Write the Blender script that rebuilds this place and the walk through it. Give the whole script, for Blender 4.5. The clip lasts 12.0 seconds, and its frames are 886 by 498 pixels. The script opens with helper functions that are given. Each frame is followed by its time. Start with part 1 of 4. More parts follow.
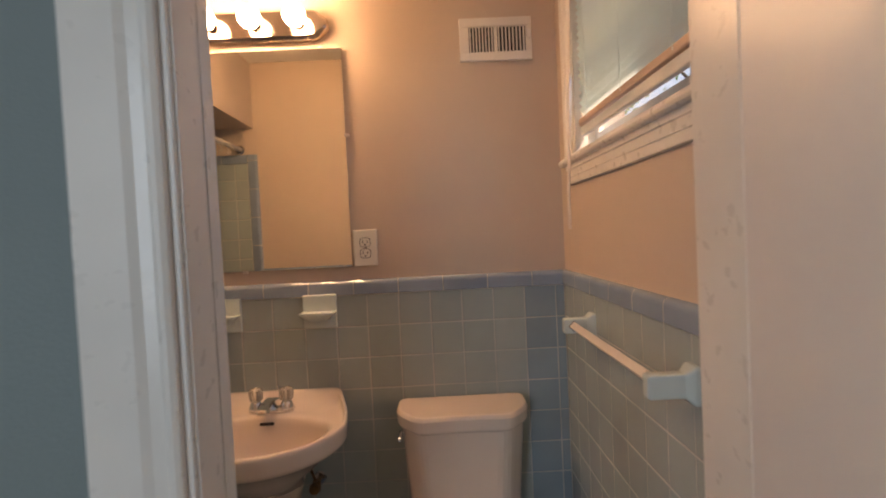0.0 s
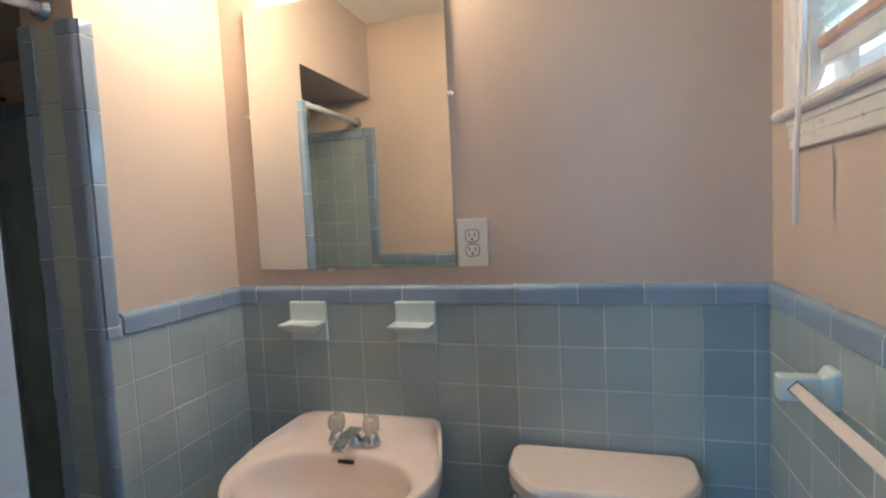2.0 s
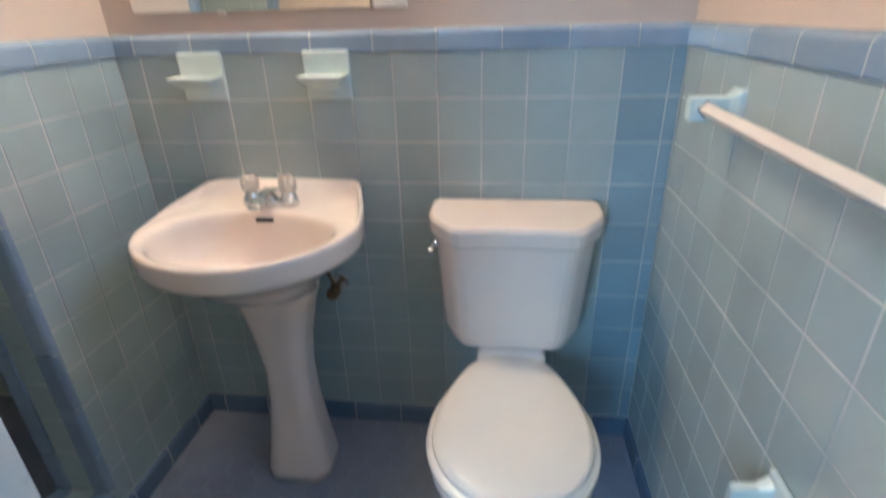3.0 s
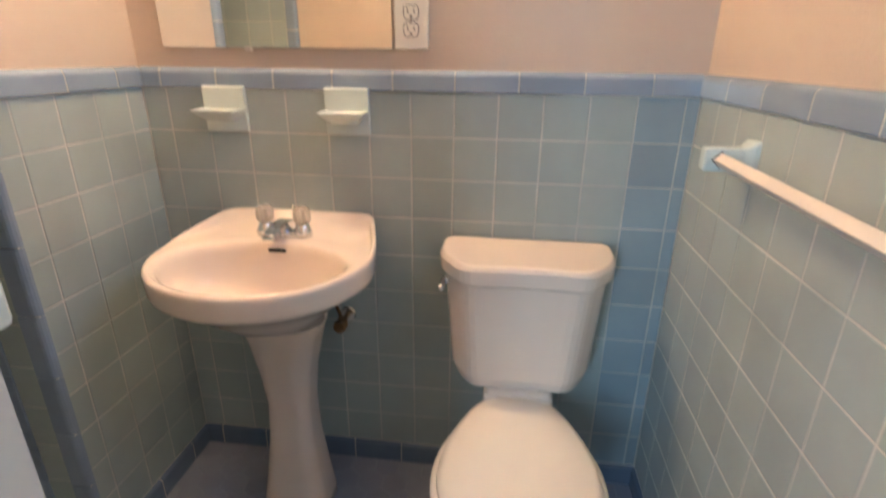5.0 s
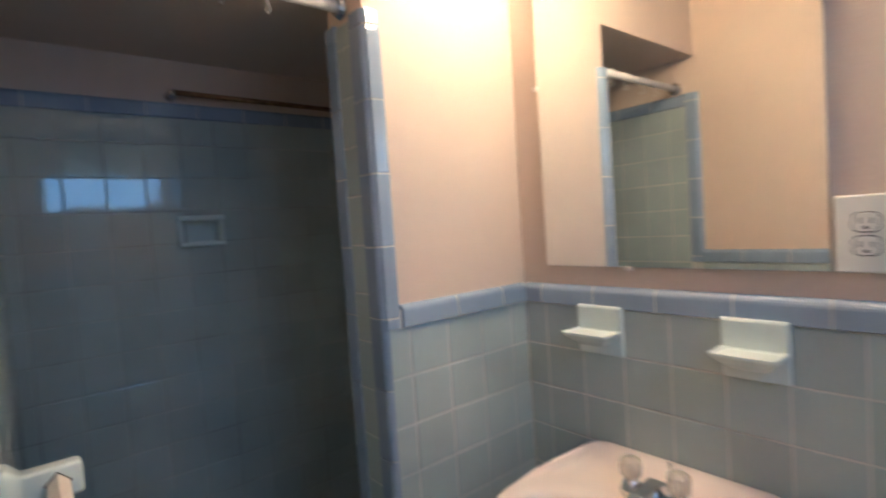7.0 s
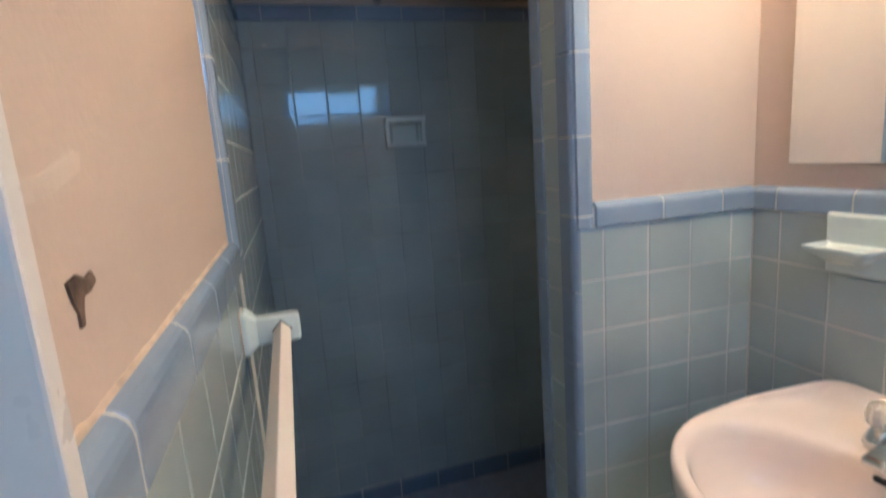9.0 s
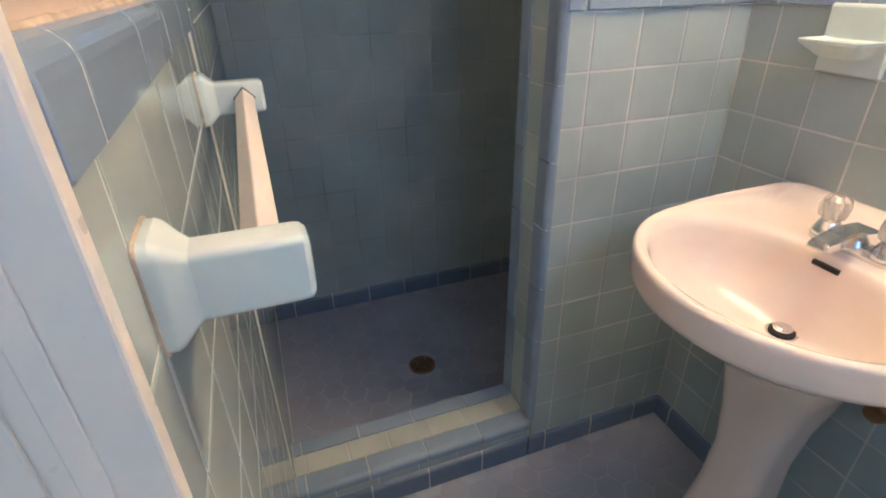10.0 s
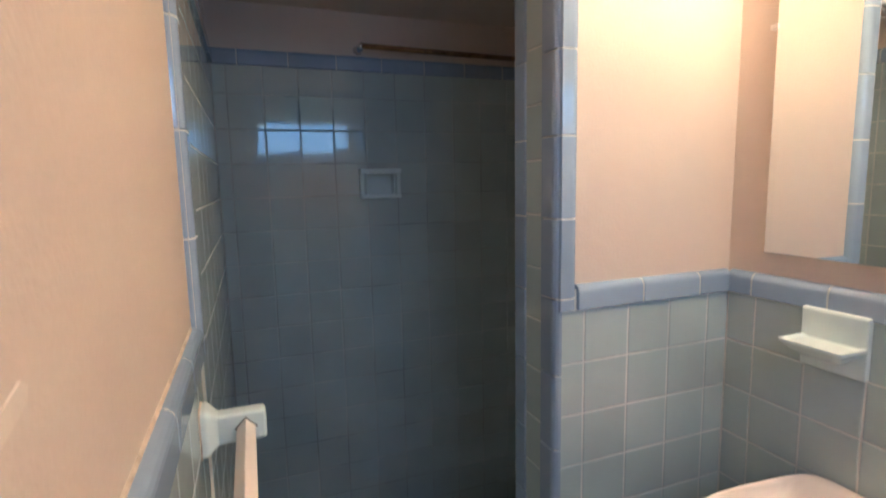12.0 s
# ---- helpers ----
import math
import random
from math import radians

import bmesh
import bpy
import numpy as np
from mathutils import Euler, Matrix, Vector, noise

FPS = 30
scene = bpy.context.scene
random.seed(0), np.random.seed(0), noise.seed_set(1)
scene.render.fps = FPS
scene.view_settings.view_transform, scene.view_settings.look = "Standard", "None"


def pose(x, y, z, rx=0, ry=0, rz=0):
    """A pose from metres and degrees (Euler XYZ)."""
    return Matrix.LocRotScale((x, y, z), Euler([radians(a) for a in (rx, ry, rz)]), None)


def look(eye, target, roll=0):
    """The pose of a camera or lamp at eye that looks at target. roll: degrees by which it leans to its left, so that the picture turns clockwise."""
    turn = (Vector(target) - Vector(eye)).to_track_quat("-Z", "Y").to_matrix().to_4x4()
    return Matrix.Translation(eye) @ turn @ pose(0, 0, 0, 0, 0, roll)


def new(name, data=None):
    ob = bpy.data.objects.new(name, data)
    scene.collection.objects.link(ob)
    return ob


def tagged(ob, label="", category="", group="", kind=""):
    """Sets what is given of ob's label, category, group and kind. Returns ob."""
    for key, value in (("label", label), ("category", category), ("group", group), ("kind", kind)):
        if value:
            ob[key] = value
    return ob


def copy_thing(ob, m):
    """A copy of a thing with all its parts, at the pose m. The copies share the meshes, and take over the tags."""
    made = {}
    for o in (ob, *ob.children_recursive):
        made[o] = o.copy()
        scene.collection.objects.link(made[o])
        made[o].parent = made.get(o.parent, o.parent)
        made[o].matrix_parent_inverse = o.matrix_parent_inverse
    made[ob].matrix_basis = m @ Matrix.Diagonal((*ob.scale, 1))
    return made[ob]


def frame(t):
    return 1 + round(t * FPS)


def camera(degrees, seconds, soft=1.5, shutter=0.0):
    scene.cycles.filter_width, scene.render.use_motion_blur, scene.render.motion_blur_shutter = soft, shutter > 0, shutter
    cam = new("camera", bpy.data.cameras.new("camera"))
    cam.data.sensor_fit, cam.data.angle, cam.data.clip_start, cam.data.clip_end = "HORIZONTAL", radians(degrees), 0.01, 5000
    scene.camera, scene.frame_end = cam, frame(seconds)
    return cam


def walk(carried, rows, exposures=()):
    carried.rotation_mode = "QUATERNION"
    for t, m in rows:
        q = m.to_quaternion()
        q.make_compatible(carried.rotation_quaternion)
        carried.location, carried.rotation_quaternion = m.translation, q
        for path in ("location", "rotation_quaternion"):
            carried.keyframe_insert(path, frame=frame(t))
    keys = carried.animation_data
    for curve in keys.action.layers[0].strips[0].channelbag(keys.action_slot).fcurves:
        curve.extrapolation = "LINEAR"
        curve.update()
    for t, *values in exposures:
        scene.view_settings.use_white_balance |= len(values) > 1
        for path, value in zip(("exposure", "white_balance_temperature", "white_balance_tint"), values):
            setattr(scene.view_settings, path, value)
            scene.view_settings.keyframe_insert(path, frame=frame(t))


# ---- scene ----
cam = camera(82.1, 12.0, soft=1.9, shutter=0.4)
PATH = [
    (0, (-0.44, -1.763, 1.364), (-0.413, 0.236, 1.307), -2.8),
    (0.3, (-0.446, -1.634, 1.375), (-0.418, 0.365, 1.301), -2.1),
    (0.5, (-0.447, -1.559, 1.378), (-0.452, 0.439, 1.297), -1.7),
    (1, (-0.382, -1.378, 1.405), (-0.655, 0.598, 1.268), -2.6),
    (1.5, (-0.355, -1.292, 1.393), (-0.928, 0.623, 1.332), -2.3),
    (2, (-0.39, -1.3, 1.412), (-0.944, 0.616, 1.272), -2.8),
    (2.5, (-0.43, -1.309, 1.287), (-0.797, 0.618, 0.9), -1.75),
    (3, (-0.415, -1.295, 1.252), (-0.638, 0.506, 0.411), -1.6),
    (3.2, (-0.424, -1.297, 1.235), (-0.61, 0.43, 0.245), -1.5),
    (4.8, (-0.438, -1.302, 1.262), (-0.633, 0.502, 0.414), 0.2),
    (5, (-0.438, -1.299, 1.258), (-0.673, 0.554, 0.544), 0.6),
    (5.5, (-0.42, -1.26, 1.272), (-0.859, 0.66, 0.932), 0.4),
    (6, (-0.414, -1.178, 1.364), (-1.14, 0.67, 1.128), -1.1),
    (6.5, (-0.449, -1.149, 1.389), (-1.516, 0.534, 1.218), -2.1),
    (7, (-0.486, -1.037, 1.39), (-2.032, 0.229, 1.298), -3.9),
    (7.2, (-0.478, -1.001, 1.387), (-2.176, 0.054, 1.35), -4.3),
    (8.8, (-0.52, -1.022, 1.319), (-2.414, -0.401, 1.159), -4.8),
    (9, (-0.522, -0.993, 1.334), (-2.411, -0.44, 0.976), -4.1),
    (9.5, (-0.528, -1.011, 1.269), (-2.297, -0.422, 0.543), -2.5),
    (10, (-0.532, -1.016, 1.237), (-2.187, -0.424, 0.283), -1.2),
    (10.5, (-0.527, -1.022, 1.237), (-2.156, -0.418, 0.247), -0.3),
    (11, (-0.545, -1.012, 1.289), (-2.269, -0.371, 0.505), -0.4),
    (11.5, (-0.57, -1.0, 1.368), (-2.385, -0.312, 0.885), -0.8),
    (12, (-0.582, -1.003, 1.428), (-2.437, -0.303, 1.168), -1.2),
]
walk(cam, [(t, look(eye, target, roll)) for t, eye, target, roll in PATH],
     exposures=[(0, 1.25, 9400, 27), (0.5, 1.35, 8000, 13), (1.0, 1.5, 5950, 3), (1.5, 1.48, 5600, 3), (2.5, 2.05, 5350, 1), (3.2, 2.48, 5450, 3),
                (5, 2.42, 7050, 12), (6.5, 1.87, 6150, 6), (7, 2.0, 5700, 6), (9, 2.2, 5450, 5), (10.5, 2.75, 6150, 7), (12, 2.25, 5800, 7)])

# ---- light ----
world = bpy.data.worlds.new("world")
scene.world = world
world.use_nodes = True
_wn = world.node_tree.nodes
_sky = _wn.new("ShaderNodeTexSky")
_sky.sky_type, _sky.sun_disc = "NISHITA", False
_sky.sun_elevation, _sky.sun_rotation = radians(50), radians(148)
world.node_tree.links.new(_sky.outputs[0], _wn["Background"].inputs[0])
_wn["Background"].inputs[1].default_value = 0.15


def area(name, m, sx, sy, power, color):
    lamp = bpy.data.lights.new(name, "AREA")
    lamp.shape, lamp.size, lamp.size_y, lamp.energy, lamp.color = "RECTANGLE", sx, sy, power, color
    ob = new(name, lamp)
    ob.matrix_world = m
    return ob


_sun = bpy.data.lights.new("sun", "SUN")
_sun.energy, _sun.angle, _sun.color = 2.0, radians(0.5), (1, 0.95, 0.88)
new("sun", _sun).matrix_world = look((0, 0, 0), (-0.34, 0.55, -0.77))
WINDOW_POWER, HALL_POWER, BULB = 0.5, 6.0, 40.0
window_daylight = area("window_daylight", look((-0.015, -0.58, 1.76), (-1, -0.56, 1.40)), 0.66, 0.26, WINDOW_POWER, (0.27, 0.56, 1.0))
window_daylight.data.spread = radians(115)
area("hall_daylight", look((-1.12, -2.9, 1.5), (-0.2, -0.85, 0.9)), 0.45, 1.2, HALL_POWER, (0.44, 0.71, 1.0))

# ---- materials ----


def mat(name, base, rough=0.5, vary=0.1, scale=6.0, fine=60.0, bump=0.1, metal=0.0, spec=0.5, rand=0.0, dark=None,
        alpha_mix=0.5, coat=0.0, bump_scale=None, dist=0.002):
    m = bpy.data.materials.new(name)
    m.use_nodes = True
    nt = m.node_tree
    n, l = nt.nodes, nt.links
    b = n["Principled BSDF"]
    b.inputs["Roughness"].default_value = rough
    b.inputs["Metallic"].default_value = metal
    b.inputs["Specular IOR Level"].default_value = spec
    b.inputs["Coat Weight"].default_value = coat
    geo = n.new("ShaderNodeNewGeometry")
    big = n.new("ShaderNodeTexNoise")
    big.inputs["Scale"].default_value = scale
    big.inputs["Detail"].default_value = 4
    small = n.new("ShaderNodeTexNoise")
    small.inputs["Scale"].default_value = fine
    small.inputs["Detail"].default_value = 3
    l.new(geo.outputs["Position"], big.inputs["Vector"])
    l.new(geo.outputs["Position"], small.inputs["Vector"])
    c2 = dark or tuple(c * (1 - 2 * vary) for c in base)
    mix = n.new("ShaderNodeMix")
    mix.data_type = "RGBA"
    mix.inputs["A"].default_value = (*base, 1)
    mix.inputs["B"].default_value = (*c2, 1)
    ramp = n.new("ShaderNodeMapRange")
    ramp.inputs["From Min"].default_value, ramp.inputs["From Max"].default_value = 0.35, 0.7
    l.new(big.outputs["Fac"], ramp.inputs["Value"])
    l.new(ramp.outputs[0], mix.inputs["Factor"])
    out = mix.outputs["Result"]
    if rand:
        info = n.new("ShaderNodeObjectInfo")
        hsv = n.new("ShaderNodeHueSaturation")
        mr = n.new("ShaderNodeMapRange")
        mr.inputs["To Min"].default_value, mr.inputs["To Max"].default_value = 1 - rand, 1 + rand
        l.new(info.outputs["Random"], mr.inputs["Value"])
        l.new(mr.outputs[0], hsv.inputs["Value"])
        l.new(out, hsv.inputs["Color"])
        out = hsv.outputs["Color"]
    l.new(out, b.inputs["Base Color"])
    rr = n.new("ShaderNodeMapRange")
    rr.inputs["To Min"].default_value, rr.inputs["To Max"].default_value = rough * 0.8, min(1, rough * 1.3)
    l.new(small.outputs["Fac"], rr.inputs["Value"])
    l.new(rr.outputs[0], b.inputs["Roughness"])
    bp = n.new("ShaderNodeBump")
    bp.inputs["Strength"].default_value = bump
    bp.inputs["Distance"].default_value = dist
    src = small
    if bump_scale:
        src = n.new("ShaderNodeTexNoise")
        src.inputs["Scale"].default_value = bump_scale
        l.new(geo.outputs["Position"], src.inputs["Vector"])
    l.new(src.outputs["Fac"], bp.inputs["Height"])
    l.new(bp.outputs[0], b.inputs["Normal"])
    return m


PAINT = mat("beige_wall_paint", (0.60, 0.475, 0.39), 0.5, 0.04, 2.0, 180, 0.25)
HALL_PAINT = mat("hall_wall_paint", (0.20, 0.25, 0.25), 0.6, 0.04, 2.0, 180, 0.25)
HALL_BOUNCE = mat("pale_bounce_paint", (0.70, 0.66, 0.60), 0.6, 0.04, 2.0, 180, 0.25)
CEIL = mat("ceiling_paint", (0.84, 0.80, 0.74), 0.8, 0.04, 2.0, 120, 0.3)
TILE = mat("grey_green_glazed_tile", (0.395, 0.456, 0.450), 0.05, 0.06, 5.0, 90, 0.09, rand=0.05, bump_scale=14, dist=0.0015)
TRIM = mat("blue_glazed_trim_tile", (0.275, 0.345, 0.44), 0.06, 0.08, 5.0, 90, 0.12, rand=0.08, bump_scale=16, dist=0.0015)
GROUT = mat("pale_grout", (0.64, 0.61, 0.56), 0.85, 0.12, 5.0, 200, 0.4, dark=(0.37, 0.39, 0.38))
GROUT_S = mat("dull_shower_grout", (0.46, 0.48, 0.45), 0.85, 0.12, 5.0, 200, 0.4, dark=(0.20, 0.23, 0.22))
GROUT_D = mat("worn_floor_grout", (0.285, 0.308, 0.388), 0.35, 0.1, 9.0, 200, 0.2, dark=(0.34, 0.36, 0.43))
FLOORT = mat("slate_blue_floor_tile", (0.295, 0.318, 0.40), 0.3, 0.10, 4.0, 220, 0.3, rand=0.03)
BASEB = mat("dark_blue_base_tile", (0.15, 0.20, 0.285), 0.1, 0.08, 5.0, 90, 0.12, rand=0.08, bump_scale=16, dist=0.0015)
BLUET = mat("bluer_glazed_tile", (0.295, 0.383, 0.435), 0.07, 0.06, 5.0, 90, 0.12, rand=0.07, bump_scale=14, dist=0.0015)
CREAM = mat("cream_glazed_tile", (0.52, 0.54, 0.48), 0.15, 0.08, 8.0, 120, 0.1, rand=0.05)
PORC = mat("pale_porcelain", (0.81, 0.69, 0.62), 0.07, 0.02, 3.0, 80, 0.02)
SEAT = mat("white_seat_plastic", (0.82, 0.76, 0.71), 0.16, 0.02, 3.0, 80, 0.02)
MINT = mat("mint_glazed_ceramic", (0.65, 0.72, 0.695), 0.1, 0.05, 12.0, 120, 0.05)
WHITE = mat("white_gloss_paint", (0.78, 0.73, 0.68), 0.28, 0.05, 5.0, 40, 0.06, dist=0.003)
DOORW = mat("brushed_door_paint", (0.76, 0.69, 0.65), 0.33, 0.04, 4.0, 30, 0.1, dist=0.003)
PLATE = mat("ivory_plastic", (0.78, 0.74, 0.66), 0.35, 0.03, 9.0, 120, 0.05)
SLOT = mat("dark_slot", (0.03, 0.025, 0.02), 0.7, 0.1, 20, 100, 0.1)
CHROME = mat("chrome", (0.75, 0.75, 0.76), 0.12, 0.03, 20, 200, 0.02, metal=1.0)
BRASS = mat("tarnished_brass", (0.30, 0.17, 0.08), 0.45, 0.3, 40, 200, 0.3, metal=0.7)
STEEL = mat("warm_chrome_plate", (0.46, 0.37, 0.33), 0.13, 0.04, 20, 200, 0.03, metal=1.0)
BARP = mat("pale_plastic_bar", (0.74, 0.66, 0.60), 0.4, 0.04, 9, 160, 0.1)
BLIND = mat("white_blind_slat", (0.84, 0.85, 0.83), 0.45, 0.05, 9, 100, 0.1)
WOODR = mat("pinkish_blind_rail", (0.60, 0.42, 0.32), 0.45, 0.08, 9, 100, 0.1)
SASH = mat("sash_paint", (0.70, 0.70, 0.68), 0.4, 0.06, 9, 80, 0.2)
CAULK = mat("aged_caulk", (0.64, 0.50, 0.38), 0.8, 0.2, 50, 200, 0.4)
FILLER = mat("pale_wall_filler", (0.655, 0.535, 0.44), 0.6, 0.05, 30, 200, 0.3)
PATCHM = mat("torn_brown_wall", (0.17, 0.11, 0.075), 0.9, 0.4, 60, 260, 0.8)
DUCT = mat("dark_duct", (0.05, 0.045, 0.04), 0.8, 0.1, 20, 100, 0.1)
BARK = mat("bark", (0.12, 0.09, 0.07), 0.9, 0.3, 9, 60, 0.8)
GRASS = mat("lawn", (0.06, 0.11, 0.03), 0.9, 0.3, 2, 60, 0.8)
HALLF = mat("hall_floor_wood", (0.25, 0.15, 0.08), 0.35, 0.2, 5, 90, 0.2)
LEAF = mat("leaf", (0.11, 0.26, 0.05), 0.5, 0.3, 3, 60, 0.2)

for _m, _w, _c in ((BLIND, 0.7, (0.80, 0.88, 0.88, 1)), (LEAF, 0.4, (0.15, 0.40, 0.05, 1))):
    _nt = _m.node_tree
    _tr, _mx = _nt.nodes.new("ShaderNodeBsdfTranslucent"), _nt.nodes.new("ShaderNodeMixShader")
    _tr.inputs[0].default_value, _mx.inputs[0].default_value = _c, _w
    _nt.links.new(_nt.nodes["Principled BSDF"].outputs[0], _mx.inputs[1])
    _nt.links.new(_tr.outputs[0], _mx.inputs[2])
    _nt.links.new(_mx.outputs[0], _nt.nodes["Material Output"].inputs[0])

MIRROR = bpy.data.materials.new("mirror")
MIRROR.use_nodes = True
_b = MIRROR.node_tree.nodes["Principled BSDF"]
_b.inputs["Base Color"].default_value, _b.inputs["Metallic"].default_value, _b.inputs["Roughness"].default_value = (0.86, 0.88, 0.85, 1), 1, 0.02
GLASS = bpy.data.materials.new("clear_acrylic")
GLASS.use_nodes = True
_b = GLASS.node_tree.nodes["Principled BSDF"]
_b.inputs["Base Color"].default_value, _b.inputs["Transmission Weight"].default_value, _b.inputs["Roughness"].default_value, _b.inputs["IOR"].default_value = (0.93, 0.85, 0.76, 1), 0.72, 0.16, 1.47
PANE = bpy.data.materials.new("window_glass")
PANE.use_nodes = True
_b = PANE.node_tree.nodes["Principled BSDF"]
_b.inputs["Transmission Weight"].default_value, _b.inputs["Roughness"].default_value, _b.inputs["IOR"].default_value = 1, 0.0, 1.45
GLOW = bpy.data.materials.new("lit_bulb")
GLOW.use_nodes = True
_b = GLOW.node_tree.nodes["Principled BSDF"]
_b.inputs["Base Color"].default_value = (1, 0.95, 0.85, 1)
_b.inputs["Emission Color"].default_value = (1.0, 0.75, 0.48, 1)
_b.inputs["Emission Strength"].default_value = BULB

# ---- mesh helpers ----


def link(name, bm, material, parent=None, label="", smooth=False, bevel=0.0, seg=2):
    me = bpy.data.meshes.new(name)
    bmesh.ops.recalc_face_normals(bm, faces=bm.faces[:])
    for f in bm.faces:
        f.smooth = smooth
    bm.to_mesh(me)
    bm.free()
    me.materials.append(material)
    ob = new(name, me)
    ob.parent = parent
    if label:
        ob["label"] = label
    if bevel:
        md = ob.modifiers.new("bevel", "BEVEL")
        md.width, md.segments, md.limit_method, md.angle_limit = bevel, seg, "ANGLE", radians(40)
        md.harden_normals = False
    return ob


def box(bm, x0, x1, y0, y1, z0, z1):
    v = [bm.verts.new(p) for p in ((x0, y0, z0), (x1, y0, z0), (x1, y1, z0), (x0, y1, z0), (x0, y0, z1), (x1, y0, z1), (x1, y1, z1), (x0, y1, z1))]
    for q in ((0, 3, 2, 1), (4, 5, 6, 7), (0, 1, 5, 4), (1, 2, 6, 5), (2, 3, 7, 6), (3, 0, 4, 7)):
        bm.faces.new([v[i] for i in q])


def boxes(name, dims, material, parent=None, label="", bevel=0.0, **k):
    bm = bmesh.new()
    for d in dims:
        box(bm, *d)
    return link(name, bm, material, parent, label, bevel=bevel, **k)


def loft(bm, rings, cap0=True, cap1=True):
    rows = [[bm.verts.new(p) for p in r] for r in rings]
    for a, b in zip(rows, rows[1:]):
        for i in range(len(a)):
            j = (i + 1) % len(a)
            bm.faces.new((a[i], a[j], b[j], b[i]))
    if cap0:
        bm.faces.new(rows[0][::-1])
    if cap1:
        bm.faces.new(rows[-1])


def tube(bm, pts, r, n=12, caps=True):
    pts = [Vector(p) for p in pts]
    rings = []
    for i, p in enumerate(pts):
        d = (pts[min(i + 1, len(pts) - 1)] - pts[max(i - 1, 0)]).normalized()
        a = d.orthogonal().normalized() if abs(d.z) < 0.99 else Vector((1, 0, 0))
        if abs(d.z) < 0.99:
            a = d.cross(Vector((0, 0, 1))).normalized()
        b = d.cross(a)
        rr = r[i] if isinstance(r, (list, tuple)) else r
        rings.append([p + rr * (math.cos(2 * math.pi * k / n) * a + math.sin(2 * math.pi * k / n) * b) for k in range(n)])
    loft(bm, rings, caps, caps)


def rrect(cx, cy, hx, hy, r, z, n=6):
    out = []
    for sx, sy, a0 in ((1, 1, 0), (-1, 1, 90), (-1, -1, 180), (1, -1, 270)):
        for k in range(n + 1):
            a = radians(a0 + 90 * k / n)
            out.append((cx + sx * (hx - r) + r * math.cos(a), cy + sy * (hy - r) + r * math.sin(a), z))
    return out


def extrude_profile(bm, prof, origin, u, v, w, length):
    """A closed profile in (v, w) swept along u."""
    o, u, v, w = Vector(origin), Vector(u), Vector(v), Vector(w)
    loft(bm, [[o + u * t + v * a + w * b for a, b in prof] for t in (0, length)])


def thing(name, loc, label, category, group="", kind=""):
    ob = new(name)
    ob.location = loc
    return tagged(ob, label, category, group, kind)


def structure(ob, label):
    return tagged(ob, label, kind="structure")


def under(ob, parent):
    """Makes ob a part of parent, leaving it where it is in the world."""
    ob.parent = parent
    ob.matrix_parent_inverse = parent.matrix_basis.inverted()
    return ob

# ---- measures ----
P = 0.1095          # wall tile and joint
Z1 = 1.17           # top of the plain tiles
CAP = 1.222         # top of the blue cap
XW, YS = -1.412, -1.088   # tile faces of the west and south walls
XB = -2.36          # tile face of the shower's back wall
CEILING, NICHE = 2.36, 2.0
TT = 0.008          # tile and bed
STUB = -0.457       # edge of the short wall beside the shower
XIN = -1.578        # shower side of that wall
TOP = 1.858         # top of the shower's tiling
DL, DR, DH = -0.738, -0.077, 2.03   # doorway
SOUTH = -1.19       # hall side of the south wall
WN, WS, WB, WT = -0.20, -1.00, 1.585, 2.22   # window opening

# ---- large structure ----
wall_north = structure(boxes("wall_north", [(XB - 0.15, 0.16, TT, 0.16, 0, 2.5)], PAINT), "beige painted bathroom wall above grey-green tile")
wall_east = structure(boxes("wall_east", [(TT, 0.16, SOUTH, TT, 0, WB), (TT, 0.16, SOUTH, TT, WT, 2.5), (TT, 0.16, WN, TT, WB, WT), (TT, 0.16, SOUTH, WS, WB, WT)], PAINT), "beige painted wall with the window, tiled below")
wall_south = structure(boxes("wall_south", [(XB - 0.15, DL, SOUTH, YS - TT, 0, 2.5), (DL, DR, SOUTH, YS - TT, DH, 2.5), (DR, TT, SOUTH, YS - TT, 0, 2.5)], PAINT), "beige painted wall with the doorway, tiled below")
wall_west = structure(boxes("wall_west", [(XIN + TT, XW - TT, STUB + TT, TT, 0, 2.5), (XIN + TT, XW - TT, YS - TT, STUB + TT, NICHE, 2.5)], PAINT), "short beige wall with the shower opening beside it")
SY0, SY1, SZ0, SZ1 = -0.640, -0.495, 1.376, 1.480   # soap dish in the shower wall
HY0, HY1, HZ0, HZ1 = SY0 + 0.014, SY1 - 0.014, SZ0 + 0.014, SZ1 - 0.018


def around_dish(x0, x1, y0, y1, z0, z1):
    """A slab of the shower's back wall with the soap dish's hole left open."""
    return [(x0, x1, y0, HY0, z0, z1), (x0, x1, HY1, y1, z0, z1), (x0, x1, HY0, HY1, z0, HZ0), (x0, x1, HY0, HY1, HZ1, z1)]


